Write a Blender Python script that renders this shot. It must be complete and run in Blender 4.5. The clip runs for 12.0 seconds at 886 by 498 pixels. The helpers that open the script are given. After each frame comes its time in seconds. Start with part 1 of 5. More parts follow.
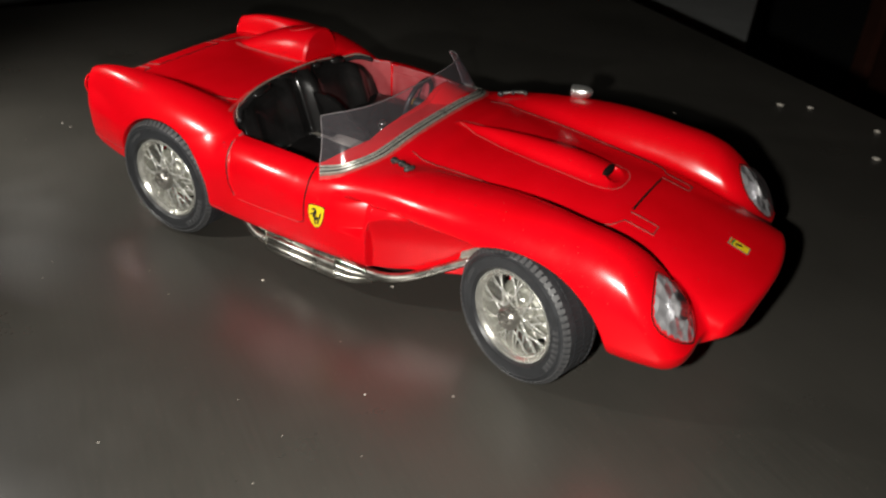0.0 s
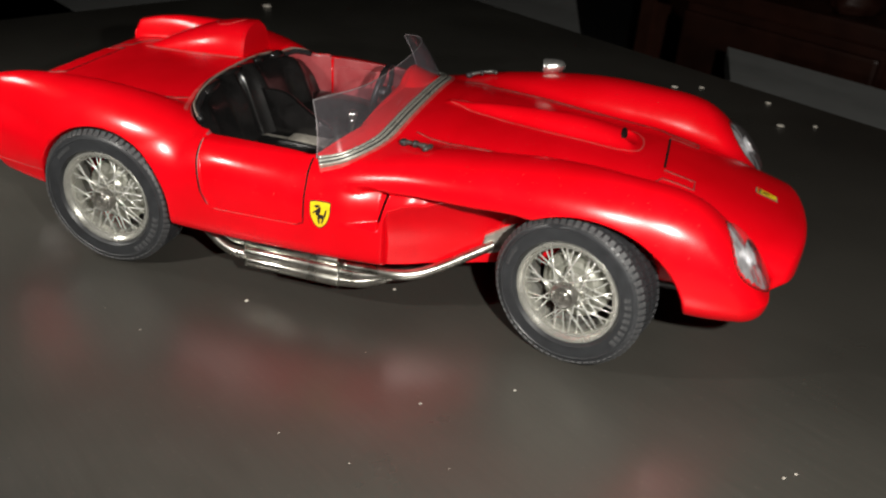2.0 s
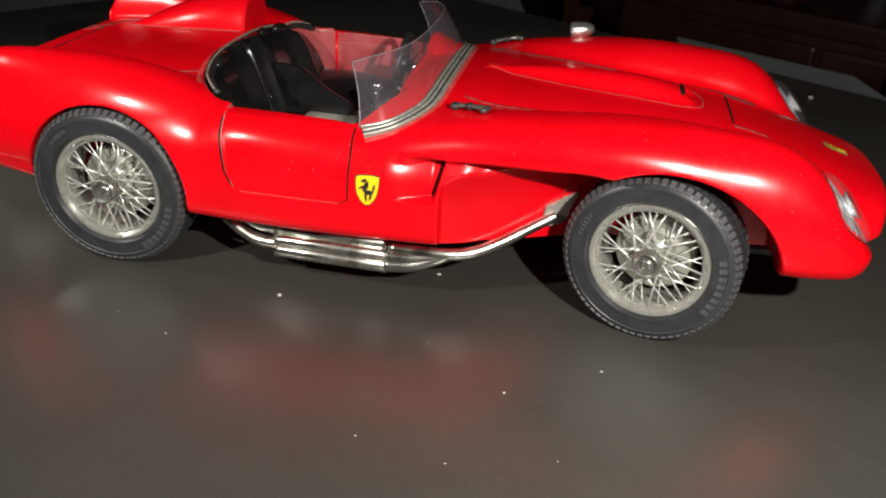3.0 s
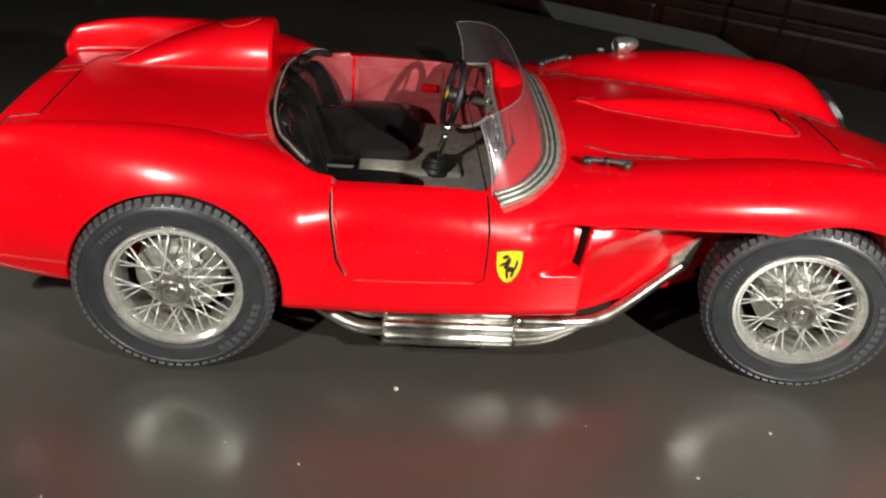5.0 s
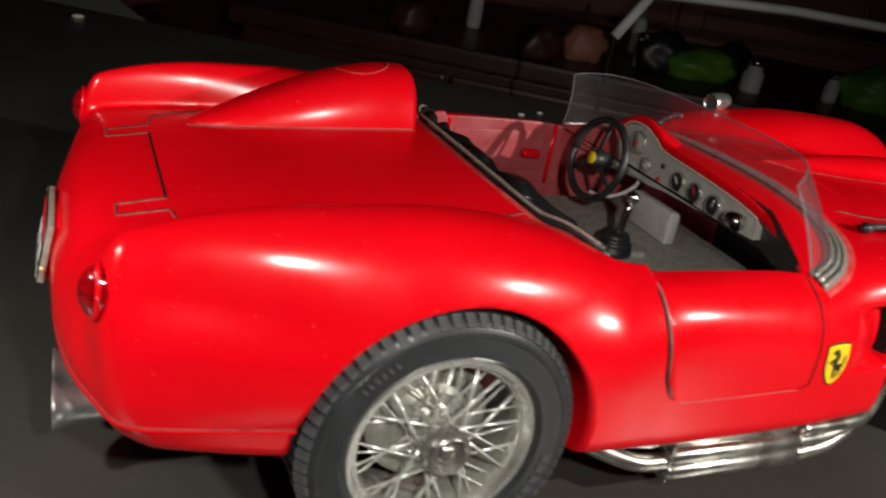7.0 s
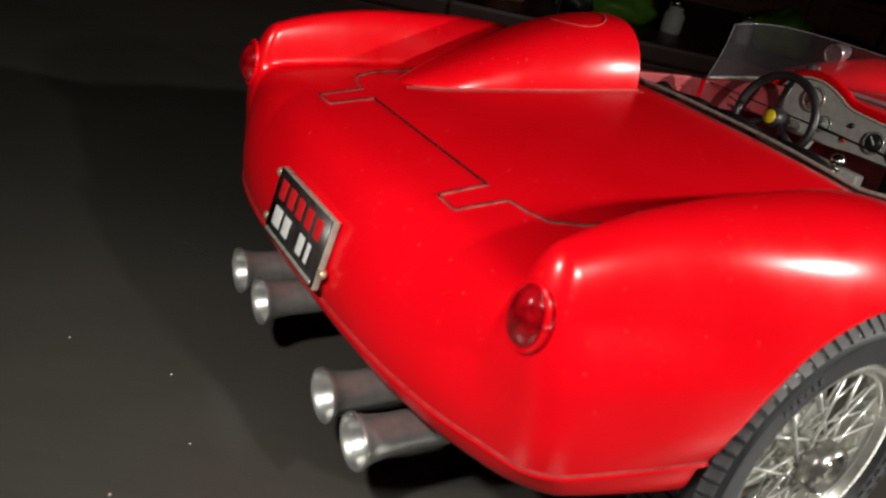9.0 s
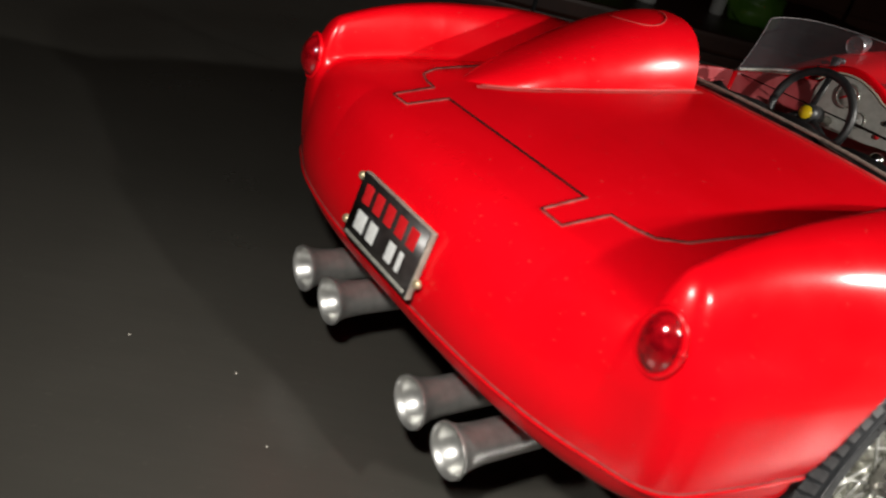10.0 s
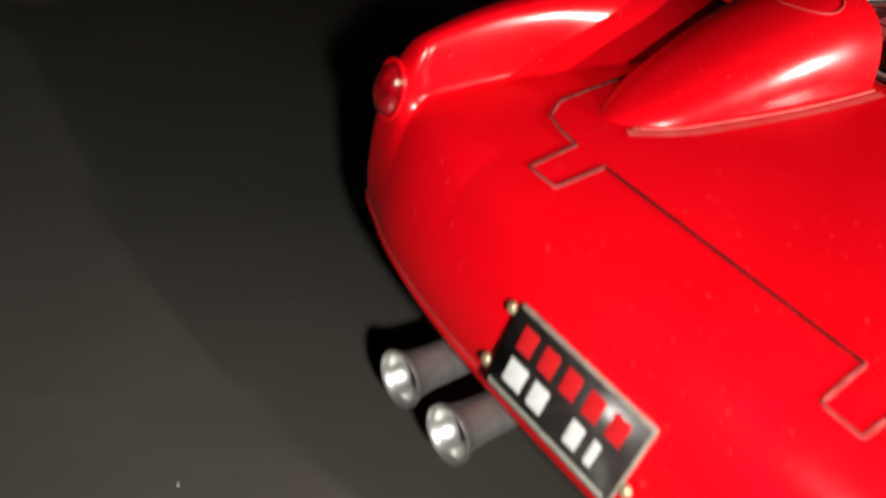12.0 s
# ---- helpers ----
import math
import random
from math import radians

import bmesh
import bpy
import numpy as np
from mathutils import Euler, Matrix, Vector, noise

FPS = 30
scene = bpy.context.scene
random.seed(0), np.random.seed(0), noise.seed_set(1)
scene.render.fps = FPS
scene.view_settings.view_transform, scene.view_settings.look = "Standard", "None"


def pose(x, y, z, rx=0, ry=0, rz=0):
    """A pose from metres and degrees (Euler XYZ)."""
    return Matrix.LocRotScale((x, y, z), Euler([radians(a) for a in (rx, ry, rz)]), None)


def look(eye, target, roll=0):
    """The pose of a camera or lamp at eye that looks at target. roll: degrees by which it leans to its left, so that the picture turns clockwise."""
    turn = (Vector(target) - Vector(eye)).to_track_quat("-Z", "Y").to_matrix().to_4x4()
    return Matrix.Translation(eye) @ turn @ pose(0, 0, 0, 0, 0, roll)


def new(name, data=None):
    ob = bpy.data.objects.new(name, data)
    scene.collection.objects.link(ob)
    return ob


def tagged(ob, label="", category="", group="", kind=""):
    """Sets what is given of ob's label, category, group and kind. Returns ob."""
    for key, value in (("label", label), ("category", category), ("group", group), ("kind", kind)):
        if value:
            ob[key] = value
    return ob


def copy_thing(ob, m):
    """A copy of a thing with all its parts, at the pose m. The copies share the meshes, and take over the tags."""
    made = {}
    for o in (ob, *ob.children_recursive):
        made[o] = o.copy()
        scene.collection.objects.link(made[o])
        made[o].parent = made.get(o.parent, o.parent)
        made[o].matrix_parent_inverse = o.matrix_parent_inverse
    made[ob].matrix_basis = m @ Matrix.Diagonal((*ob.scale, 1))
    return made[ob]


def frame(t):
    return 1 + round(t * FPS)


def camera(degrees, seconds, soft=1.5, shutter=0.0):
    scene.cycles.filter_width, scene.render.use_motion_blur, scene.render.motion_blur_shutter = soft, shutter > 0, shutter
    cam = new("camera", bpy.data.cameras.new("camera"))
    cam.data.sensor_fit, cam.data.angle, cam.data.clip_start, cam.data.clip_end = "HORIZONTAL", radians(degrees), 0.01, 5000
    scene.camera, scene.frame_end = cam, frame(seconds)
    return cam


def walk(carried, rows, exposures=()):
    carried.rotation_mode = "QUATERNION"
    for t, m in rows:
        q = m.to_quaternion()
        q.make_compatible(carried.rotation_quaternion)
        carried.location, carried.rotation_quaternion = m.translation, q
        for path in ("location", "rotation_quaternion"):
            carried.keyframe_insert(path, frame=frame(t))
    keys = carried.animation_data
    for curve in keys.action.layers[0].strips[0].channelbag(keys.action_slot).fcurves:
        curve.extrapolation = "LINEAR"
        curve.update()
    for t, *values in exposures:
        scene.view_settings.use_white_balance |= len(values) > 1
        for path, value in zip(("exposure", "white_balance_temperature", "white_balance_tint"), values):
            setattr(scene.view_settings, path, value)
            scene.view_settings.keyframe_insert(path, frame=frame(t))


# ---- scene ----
# The car is laid out in car units: wheelbase 2.35, x to the nose, y to the car's left, z up; one unit is U metres.
U = 0.053
LENS = 55.3
PATH = [
    (0, (2.5611, -3.7898, 2.8409), (1.6990, -2.3474, 1.7564), 3.00),
    (0.5, (2.2727, -4.1278, 2.7149), (1.5518, -2.5873, 1.6627), 4.24),
    (1, (2.0206, -4.1163, 2.5330), (1.3685, -2.5278, 1.5076), 4.77),
    (1.5, (1.9482, -4.0407, 2.5668), (1.3359, -2.4217, 1.5649), 3.92),
    (2, (1.4801, -4.0466, 2.3338), (1.0240, -2.3608, 1.3590), 4.19),
    (2.5, (1.1124, -3.9788, 2.0911), (0.7725, -2.2571, 1.1318), 4.86),
    (2.7, (1.0072, -3.9646, 1.9597), (0.6822, -2.2252, 1.0276), 4.41),
    (4.3, (0.0247, -3.6128, 1.9597), (-0.0017, -1.8783, 0.9643), 3.18),
    (4.5, (-0.1538, -3.5809, 2.0074), (-0.1352, -1.8493, 1.0069), 3.54),
    (5, (-0.4870, -3.4236, 2.1008), (-0.3104, -1.7046, 1.0940), 5.67),
    (5.5, (-0.9120, -3.0780, 1.8594), (-0.5400, -1.3868, 0.8594), 7.95),
    (6, (-1.4132, -2.9160, 1.7425), (-0.8601, -1.2311, 0.8195), 8.70),
    (6.5, (-1.8024, -2.6338, 1.6060), (-1.0954, -0.9483, 0.7945), 9.60),
    (7, (-2.0070, -2.3148, 1.5820), (-1.1910, -0.6590, 0.8128), 10.60),
    (7.5, (-2.3290, -2.0170, 1.4850), (-1.4442, -0.3867, 0.7374), 10.81),
    (7.7, (-2.4658, -1.8930, 1.4892), (-1.5551, -0.2778, 0.7397), 11.10),
    (9.3, (-2.8199, -1.5016, 1.3530), (-1.7334, -0.0666, 0.4810), 13.57),
    (9.5, (-2.8622, -1.4607, 1.3592), (-1.7637, -0.0454, 0.4704), 14.05),
    (10, (-3.0086, -1.3542, 1.3914), (-1.8712, 0.0220, 0.4901), 15.28),
    (10.5, (-3.0856, -1.1686, 1.3335), (-1.9101, 0.1632, 0.4146), 16.20),
    (11, (-3.2267, -1.0162, 1.2921), (-2.0038, 0.2647, 0.3627), 17.03),
    (11.5, (-3.1434, -0.7878, 1.3195), (-1.9136, 0.4146, 0.2988), 17.19),
    (12, (-2.9349, -0.4556, 1.4840), (-1.7346, 0.6201, 0.3000), 16.27),
]
FRONT_STEER = -15.0
EXPOSURES = [(0, 0.12), (2.5, 0.34), (5, 0.48), (7, 0.14), (9.5, 0.34), (11, 0.74), (12, 1.05)]
TORCHES = [((2.2, -3.75, 2.55), (1.65, -0.5, 0.0), 2.3, 118), ((-1.65, -2.6, 1.92), (0.3, 0.2, 0.35), 0.49, 135), ((-3.05, -1.0, 1.62), (-2.75, 0.0, 0.0), 0.42, 125)]
cam = camera(LENS, 12.0, soft=2.0, shutter=0.5)
cam.data.dof.use_dof, cam.data.dof.focus_distance, cam.data.dof.aperture_fstop = True, 0.165, 64.0
walk(cam, [(t, look(Vector(e) * U, Vector(g) * U, r)) for t, e, g, r in PATH], EXPOSURES)

# ---- light: the phone's torch, as it stands at three places of its way, and a faint room ----
world = bpy.data.worlds.new("world")
scene.world = world
world.use_nodes = True
world.node_tree.nodes["Background"].inputs["Color"].default_value = (0.9, 0.8, 0.7, 1)
world.node_tree.nodes["Background"].inputs["Strength"].default_value = 0.012


def torch(eye, target, watts, cone):
    data = bpy.data.lights.new("torch", "SPOT")
    data.energy, data.shadow_soft_size, data.spot_size, data.spot_blend = watts, 0.003, radians(cone), 0.9
    data.color = (1.0, 0.96, 0.89)
    ob = new("torch", data)
    ob.matrix_world = look(Vector(eye) * U, Vector(target) * U)
    return ob


for eye, target, watts, cone in TORCHES:
    torch(eye, target, watts, cone)

# ---- materials ----


def material(name):
    m = bpy.data.materials.new(name)
    m.use_nodes = True
    return m, m.node_tree.nodes, m.node_tree.links, m.node_tree.nodes["Principled BSDF"]


def noise_tex(nodes, links, scale, detail=4.0, rough=0.55, stretch=(1, 1, 1)):
    tc = nodes.new("ShaderNodeTexCoord")
    mp = nodes.new("ShaderNodeMapping")
    mp.inputs["Scale"].default_value = stretch
    links.new(tc.outputs["Object"], mp.inputs["Vector"])
    n = nodes.new("ShaderNodeTexNoise")
    n.inputs["Scale"].default_value, n.inputs["Detail"].default_value, n.inputs["Roughness"].default_value = scale, detail, rough
    links.new(mp.outputs["Vector"], n.inputs["Vector"])
    return n.outputs["Fac"]


def ramp(nodes, links, fac, stops):
    r = nodes.new("ShaderNodeValToRGB")
    while len(r.color_ramp.elements) < len(stops):
        r.color_ramp.elements.new(0.5)
    for e, (p, c) in zip(r.color_ramp.elements, stops):
        e.position, e.color = p, (*c, 1) if len(c) == 3 else c
    links.new(fac, r.inputs["Fac"])
    return r.outputs["Color"]


def grey(v):
    return (v, v, v)


def simple(name, low, high, rough=(0.3, 0.5), metal=0.0, scale=900.0, bump=0.0, coat=0.0, spec=0.5, bump_scale=None, depth=0.0002):
    """A surface of two near colours, mixed by fine noise, with uneven gloss."""
    m, nodes, links, b = material(name)
    f = noise_tex(nodes, links, scale)
    links.new(ramp(nodes, links, f, [(0.3, low), (0.7, high)]), b.inputs["Base Color"])
    f2 = noise_tex(nodes, links, scale * 0.23, 3.0)
    links.new(ramp(nodes, links, f2, [(0.3, grey(rough[0])), (0.7, grey(rough[1]))]), b.inputs["Roughness"])
    b.inputs["Metallic"].default_value = metal
    b.inputs["Coat Weight"].default_value = coat
    b.inputs["Coat Roughness"].default_value = 0.08
    b.inputs["Specular IOR Level"].default_value = spec
    if bump:
        bp = nodes.new("ShaderNodeBump")
        bp.inputs["Strength"].default_value, bp.inputs["Distance"].default_value = bump, depth
        links.new(noise_tex(nodes, links, bump_scale or scale), bp.inputs["Height"])
        links.new(bp.outputs["Normal"], b.inputs["Normal"])
    return m


def red_paint(name, dust=1.0):
    """Glossy red enamel with a thin film of dust that gathers in specks and faint streaks."""
    m, nodes, links, b = material(name)
    f = noise_tex(nodes, links, 60.0, 5.0)
    base = ramp(nodes, links, f, [(0.3, (0.66, 0.0012, 0.0055)), (0.7, (0.74, 0.0020, 0.0085))])
    speck = noise_tex(nodes, links, 1500.0, 2.0, 0.5)
    mask = ramp(nodes, links, speck, [(0.70, grey(0.0)), (0.80, grey(0.25 * dust))])
    mix = nodes.new("ShaderNodeMixRGB")
    links.new(mask, mix.inputs["Fac"])
    links.new(base, mix.inputs["Color1"])
    mix.inputs["Color2"].default_value = (0.62, 0.16, 0.13, 1)
    links.new(mix.outputs["Color"], b.inputs["Base Color"])
    f2 = noise_tex(nodes, links, 130.0, 4.0)
    links.new(ramp(nodes, links, f2, [(0.3, grey(0.18)), (0.7, grey(0.27))]), b.inputs["Roughness"])
    b.inputs["Specular IOR Level"].default_value = 0.32
    return m


def table_wood():
    """Dark stained veneer under satin lacquer: fine grain lines, smears and wiped dust."""
    m, nodes, links, b = material("dark table veneer")
    grain = noise_tex(nodes, links, 60.0, 6.0, 0.6, (1.0, 14.0, 1.0))
    cloud = noise_tex(nodes, links, 14.0, 4.0, 0.5)
    c1 = ramp(nodes, links, grain, [(0.25, (0.047, 0.045, 0.039)), (0.75, (0.056, 0.053, 0.046))])
    c2 = ramp(nodes, links, cloud, [(0.3, grey(0.8)), (0.7, grey(1.15))])
    mul = nodes.new("ShaderNodeMixRGB")
    mul.blend_type = "MULTIPLY"
    mul.inputs["Fac"].default_value = 1.0
    links.new(c1, mul.inputs["Color1"])
    links.new(c2, mul.inputs["Color2"])
    dust = noise_tex(nodes, links, 620.0, 3.0, 0.7)
    mask = ramp(nodes, links, dust, [(0.62, grey(0.0)), (0.80, grey(0.20))])
    mix = nodes.new("ShaderNodeMixRGB")
    links.new(mask, mix.inputs["Fac"])
    links.new(mul.outputs["Color"], mix.inputs["Color1"])
    mix.inputs["Color2"].default_value = (0.22, 0.20, 0.17, 1)
    links.new(mix.outputs["Color"], b.inputs["Base Color"])
    r = noise_tex(nodes, links, 25.0, 5.0, 0.6)
    links.new(ramp(nodes, links, r, [(0.3, grey(0.26)), (0.7, grey(0.38))]), b.inputs["Roughness"])
    b.inputs["Specular IOR Level"].default_value = 0.95
    bp = nodes.new("ShaderNodeBump")
    bp.inputs["Strength"].default_value, bp.inputs["Distance"].default_value = 0.015, 0.0002
    links.new(grain, bp.inputs["Height"])
    links.new(bp.outputs["Normal"], b.inputs["Normal"])
    return m


def clear_plastic(name, tint=(0.92, 0.90, 0.95), rough=0.10):
    """Thin clear sheet: mostly see-through, with a real gloss and a little haze."""
    m, nodes, links, b = material(name)
    out = nodes["Material Output"]
    see = nodes.new("ShaderNodeBsdfTransparent")
    see.inputs["Color"].default_value = (*tint, 1)
    gloss = nodes.new("ShaderNodeBsdfGlossy")
    gloss.inputs["Roughness"].default_value = rough
    fr = nodes.new("ShaderNodeLayerWeight")
    fr.inputs["Blend"].default_value = 0.5
    power = nodes.new("ShaderNodeMath")
    power.operation = "POWER"
    power.inputs[1].default_value = 4.0
    links.new(fr.outputs["Facing"], power.inputs[0])
    gain = nodes.new("ShaderNodeMath")
    gain.operation = "MULTIPLY_ADD"
    gain.inputs[1].default_value, gain.inputs[2].default_value = 0.5, 0.035
    links.new(power.outputs[0], gain.inputs[0])
    mix = nodes.new("ShaderNodeMixShader")
    links.new(gain.outputs[0], mix.inputs["Fac"])
    links.new(see.outputs["BSDF"], mix.inputs[1])
    links.new(gloss.outputs["BSDF"], mix.inputs[2])
    haze = nodes.new("ShaderNodeBsdfDiffuse")
    haze.inputs["Color"].default_value = (0.7, 0.66, 0.7, 1)
    mix2 = nodes.new("ShaderNodeMixShader")
    f = noise_tex(nodes, links, 900.0, 6.0, 0.7)
    links.new(ramp(nodes, links, f, [(0.30, grey(0.020)), (0.80, grey(0.036))]), mix2.inputs["Fac"])
    links.new(mix.outputs["Shader"], mix2.inputs[1])
    links.new(haze.outputs["BSDF"], mix2.inputs[2])
    links.new(mix2.outputs["Shader"], out.inputs["Surface"])
    nodes.remove(b)
    return m


RED = red_paint("red enamel")
RED_IN = simple("dusty red moulding inside", (0.36, 0.040, 0.048), (0.44, 0.10, 0.105), (0.3, 0.45), scale=160.0)
TABLE = table_wood()
GAP = simple("dark panel gap", (0.006, 0.004, 0.004), (0.014, 0.008, 0.007), (0.7, 0.9), spec=0.1)
PRIMER = simple("bare grey casting edge", (0.22, 0.13, 0.12), (0.36, 0.26, 0.24), (0.45, 0.6), scale=700.0)
# dust and the highlight on panel edges, both put into this colour
SEAM = simple("dusty pink seam with painted edge highlight", (0.16, 0.008, 0.010), (0.42, 0.10, 0.09), (0.4, 0.6), scale=900.0)
HAZE = simple("dusted red enamel", (0.55, 0.012, 0.016), (0.60, 0.09, 0.08), (0.4, 0.6), scale=420.0)
TIPMETAL = simple("satin plated exhaust", (0.40, 0.40, 0.39), (0.54, 0.54, 0.52), (0.26, 0.40), 0.8, scale=500.0)
MIRRORMETAL = simple("worn bright plating", (0.50, 0.50, 0.48), (0.78, 0.78, 0.75), (0.12, 0.36), 0.88, scale=700.0, bump=0.3)
CAPMETAL = simple("dark turned metal", (0.24, 0.23, 0.21), (0.36, 0.35, 0.32), (0.22, 0.36), 0.8, scale=700.0)
TARNISH = simple("tarnished chrome", (0.42, 0.42, 0.37), (0.66, 0.65, 0.58), (0.20, 0.40), 0.6, scale=700.0)
DARKSTEEL = simple("dull dark metal", (0.05, 0.05, 0.048), (0.11, 0.11, 0.10), (0.3, 0.5), 0.5, scale=900.0)
DUST = simple("settled grey dust", (0.16, 0.11, 0.09), (0.30, 0.24, 0.20), (0.8, 0.95), scale=1600.0)
RUBBER = simple("black tyre rubber", (0.020, 0.021, 0.023), (0.032, 0.034, 0.037), (0.34, 0.46), scale=300.0, bump=0.06)
WORNRUBBER = simple("dusty worn rubber", (0.035, 0.036, 0.038), (0.075, 0.076, 0.078), (0.5, 0.65), scale=900.0)
CHROME = simple("plated chrome", (0.62, 0.61, 0.56), (0.74, 0.73, 0.68), (0.10, 0.22), 1.0, scale=500.0)
SILVER = simple("wheel silver plating", (0.54, 0.54, 0.49), (0.70, 0.695, 0.64), (0.16, 0.32), 0.74, scale=700.0)
SPOKE = simple("bright plated wire", (0.74, 0.74, 0.70), (0.84, 0.84, 0.80), (0.16, 0.28), 0.6, scale=900.0)
FLANGE = simple("dusty grey plating", (0.26, 0.24, 0.21), (0.46, 0.43, 0.38), (0.35, 0.55), 0.45, scale=500.0, bump=0.3)
DRUMGREY = simple("pale grey moulded plastic", (0.22, 0.225, 0.19), (0.32, 0.32, 0.28), (0.3, 0.45), 0.3, scale=500.0)
STEEL = simple("worn plated pipe", (0.40, 0.39, 0.35), (0.68, 0.66, 0.60), (0.14, 0.40), 1.0, scale=350.0, bump=0.1)
BLACK = simple("black plastic", (0.012, 0.012, 0.013), (0.026, 0.026, 0.027), (0.30, 0.48), scale=500.0)
SEAT = simple("black moulded upholstery", (0.006, 0.006, 0.006), (0.014, 0.013, 0.013), (0.13, 0.24), scale=120.0, bump=0.05)
FLOOR_IN = simple("dusty grey cockpit floor", (0.26, 0.245, 0.21), (0.42, 0.39, 0.34), (0.7, 0.9), scale=700.0)
PIPING = simple("cream piping", (0.50, 0.42, 0.32), (0.60, 0.52, 0.42), (0.5, 0.7))
PALEPLASTIC = simple("pale grey plastic", (0.40, 0.39, 0.37), (0.52, 0.51, 0.49), (0.4, 0.6))
DASH = simple("grey dashboard panel", (0.34, 0.33, 0.30), (0.44, 0.43, 0.40), (0.45, 0.6), scale=800.0)
YELLOW = simple("yellow badge print", (0.80, 0.56, 0.01), (0.86, 0.62, 0.02), (0.25, 0.35))
WHITE = simple("white print", (0.56, 0.57, 0.56), (0.68, 0.69, 0.68), (0.4, 0.5))
INK = simple("black print", (0.012, 0.010, 0.010), (0.028, 0.022, 0.021), (0.3, 0.45))
REDINK = simple("red print", (0.48, 0.008, 0.012), (0.58, 0.012, 0.016), (0.35, 0.45))
GREENINK = simple("green print", (0.02, 0.22, 0.05), (0.03, 0.27, 0.07), (0.35, 0.45))
PLATE = simple("aged plate edge", (0.15, 0.13, 0.11), (0.34, 0.30, 0.25), (0.5, 0.7), scale=500.0)
BRASS = simple("tarnished brass pin", (0.42, 0.34, 0.20), (0.55, 0.46, 0.30), (0.3, 0.5), 0.6)
EDGE = simple("frosted plastic edge", (0.12, 0.11, 0.11), (0.26, 0.24, 0.25), (0.15, 0.3), scale=800.0)
SCREEN = clear_plastic("clear windscreen plastic")


def facetted(name, low, high, scale, depth):
    """Bright plating broken into flat facets, as under a moulded clear cover."""
    m, nodes, links, b = material(name)
    tc = nodes.new("ShaderNodeTexCoord")
    cells = nodes.new("ShaderNodeTexVoronoi")
    cells.inputs["Scale"].default_value = scale
    links.new(tc.outputs["Object"], cells.inputs["Vector"])
    shade = ramp(nodes, links, noise_tex(nodes, links, scale * 0.8, 2.0), [(0.35, low), (0.65, high)])
    links.new(shade, b.inputs["Base Color"])
    b.inputs["Metallic"].default_value, b.inputs["Roughness"].default_value = 0.6, 0.24
    bp = nodes.new("ShaderNodeBump")
    bp.inputs["Strength"].default_value, bp.inputs["Distance"].default_value = 0.9, depth
    links.new(cells.outputs["Distance"], bp.inputs["Height"])
    links.new(bp.outputs["Normal"], b.inputs["Normal"])
    return m


BOWL = facetted("headlamp bowl plating", (0.50, 0.50, 0.52), (0.86, 0.86, 0.88), 330.0, 0.0014)
LENSMAT = clear_plastic("clear headlamp cover", (0.95, 0.95, 0.95), 0.06)


def tail_lens():
    m, nodes, links, b = material("red lamp plastic")
    f = noise_tex(nodes, links, 700.0, 2.0)
    links.new(ramp(nodes, links, f, [(0.35, (0.20, 0.001, 0.004)), (0.7, (0.55, 0.004, 0.010))]), b.inputs["Base Color"])
    b.inputs["Roughness"].default_value = 0.06
    b.inputs["Transmission Weight"].default_value = 0.35
    b.inputs["Coat Weight"].default_value = 1.0
    return m


TAILRED = tail_lens()
WALLMAT = simple("pale grey plaster", (0.55, 0.57, 0.55), (0.62, 0.64, 0.62), (0.8, 0.9), scale=40.0)
PALE = simple("pale grey lacquer", (0.54, 0.56, 0.55), (0.62, 0.64, 0.63), (0.6, 0.75), scale=40.0)
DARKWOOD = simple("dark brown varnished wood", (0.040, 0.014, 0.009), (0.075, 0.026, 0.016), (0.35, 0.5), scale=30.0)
# lighter than the wood itself, to stand in for missing light far off
LIFTED_WOOD = simple("red-brown wood lightened for the dim distance", (0.36, 0.14, 0.095), (0.52, 0.22, 0.15), (0.4, 0.55), scale=14.0)
SPECK = simple("pale crumb", (0.45, 0.42, 0.36), (0.60, 0.56, 0.50), (0.8, 0.9))
GREENBAG = simple("green plastic film", (0.06, 0.22, 0.02), (0.20, 0.42, 0.05), (0.3, 0.5), scale=25.0)
METALBAR = simple("grey painted metal", (0.62, 0.62, 0.60), (0.72, 0.72, 0.70), (0.45, 0.6), scale=40.0)

# ---- mesh tools ----


def mesh_of(name, verts, faces, mat, smooth=True, normals=None):
    me = bpy.data.meshes.new(name)
    me.from_pydata([tuple(v) for v in verts], [], [tuple(f) for f in faces])
    me.materials.append(mat)
    if smooth:
        me.polygons.foreach_set("use_smooth", [True] * len(me.polygons))
    me.update()
    if normals is not None:
        me.normals_split_custom_set_from_vertices([tuple(n) for n in normals])
    return me


def thing(name, at, label, category, group="", kind=""):
    e = new(name)
    e.empty_display_size = 0.02
    e.location = Vector(at) * U
    return tagged(e, label, category, group, kind)


def place_of(ob):
    p = Vector(ob.location)
    while ob.parent:
        ob = ob.parent
        p += Vector(ob.location)
    return p


def part(name, geo, mat, parent=None, label="", smooth=True, normals=None, angle=None, centre=True):
    """Links verts and faces, in car units, as one mesh object under a thing or a part."""
    v = np.asarray(geo[0], float)
    c = (v.min(0) + v.max(0)) / 2 if centre else np.zeros(3)
    ob = new(name, mesh_of(name, (v - c) * U, geo[1], mat, smooth, normals))
    if angle is not None and smooth:
        ob.data.set_sharp_from_angle(angle=radians(angle))
    ob.location = Vector(c) * U
    if parent is not None:
        ob.parent = parent
        ob.location = Vector(c) * U - place_of(parent)
    if label:
        ob["label"] = label
    return ob


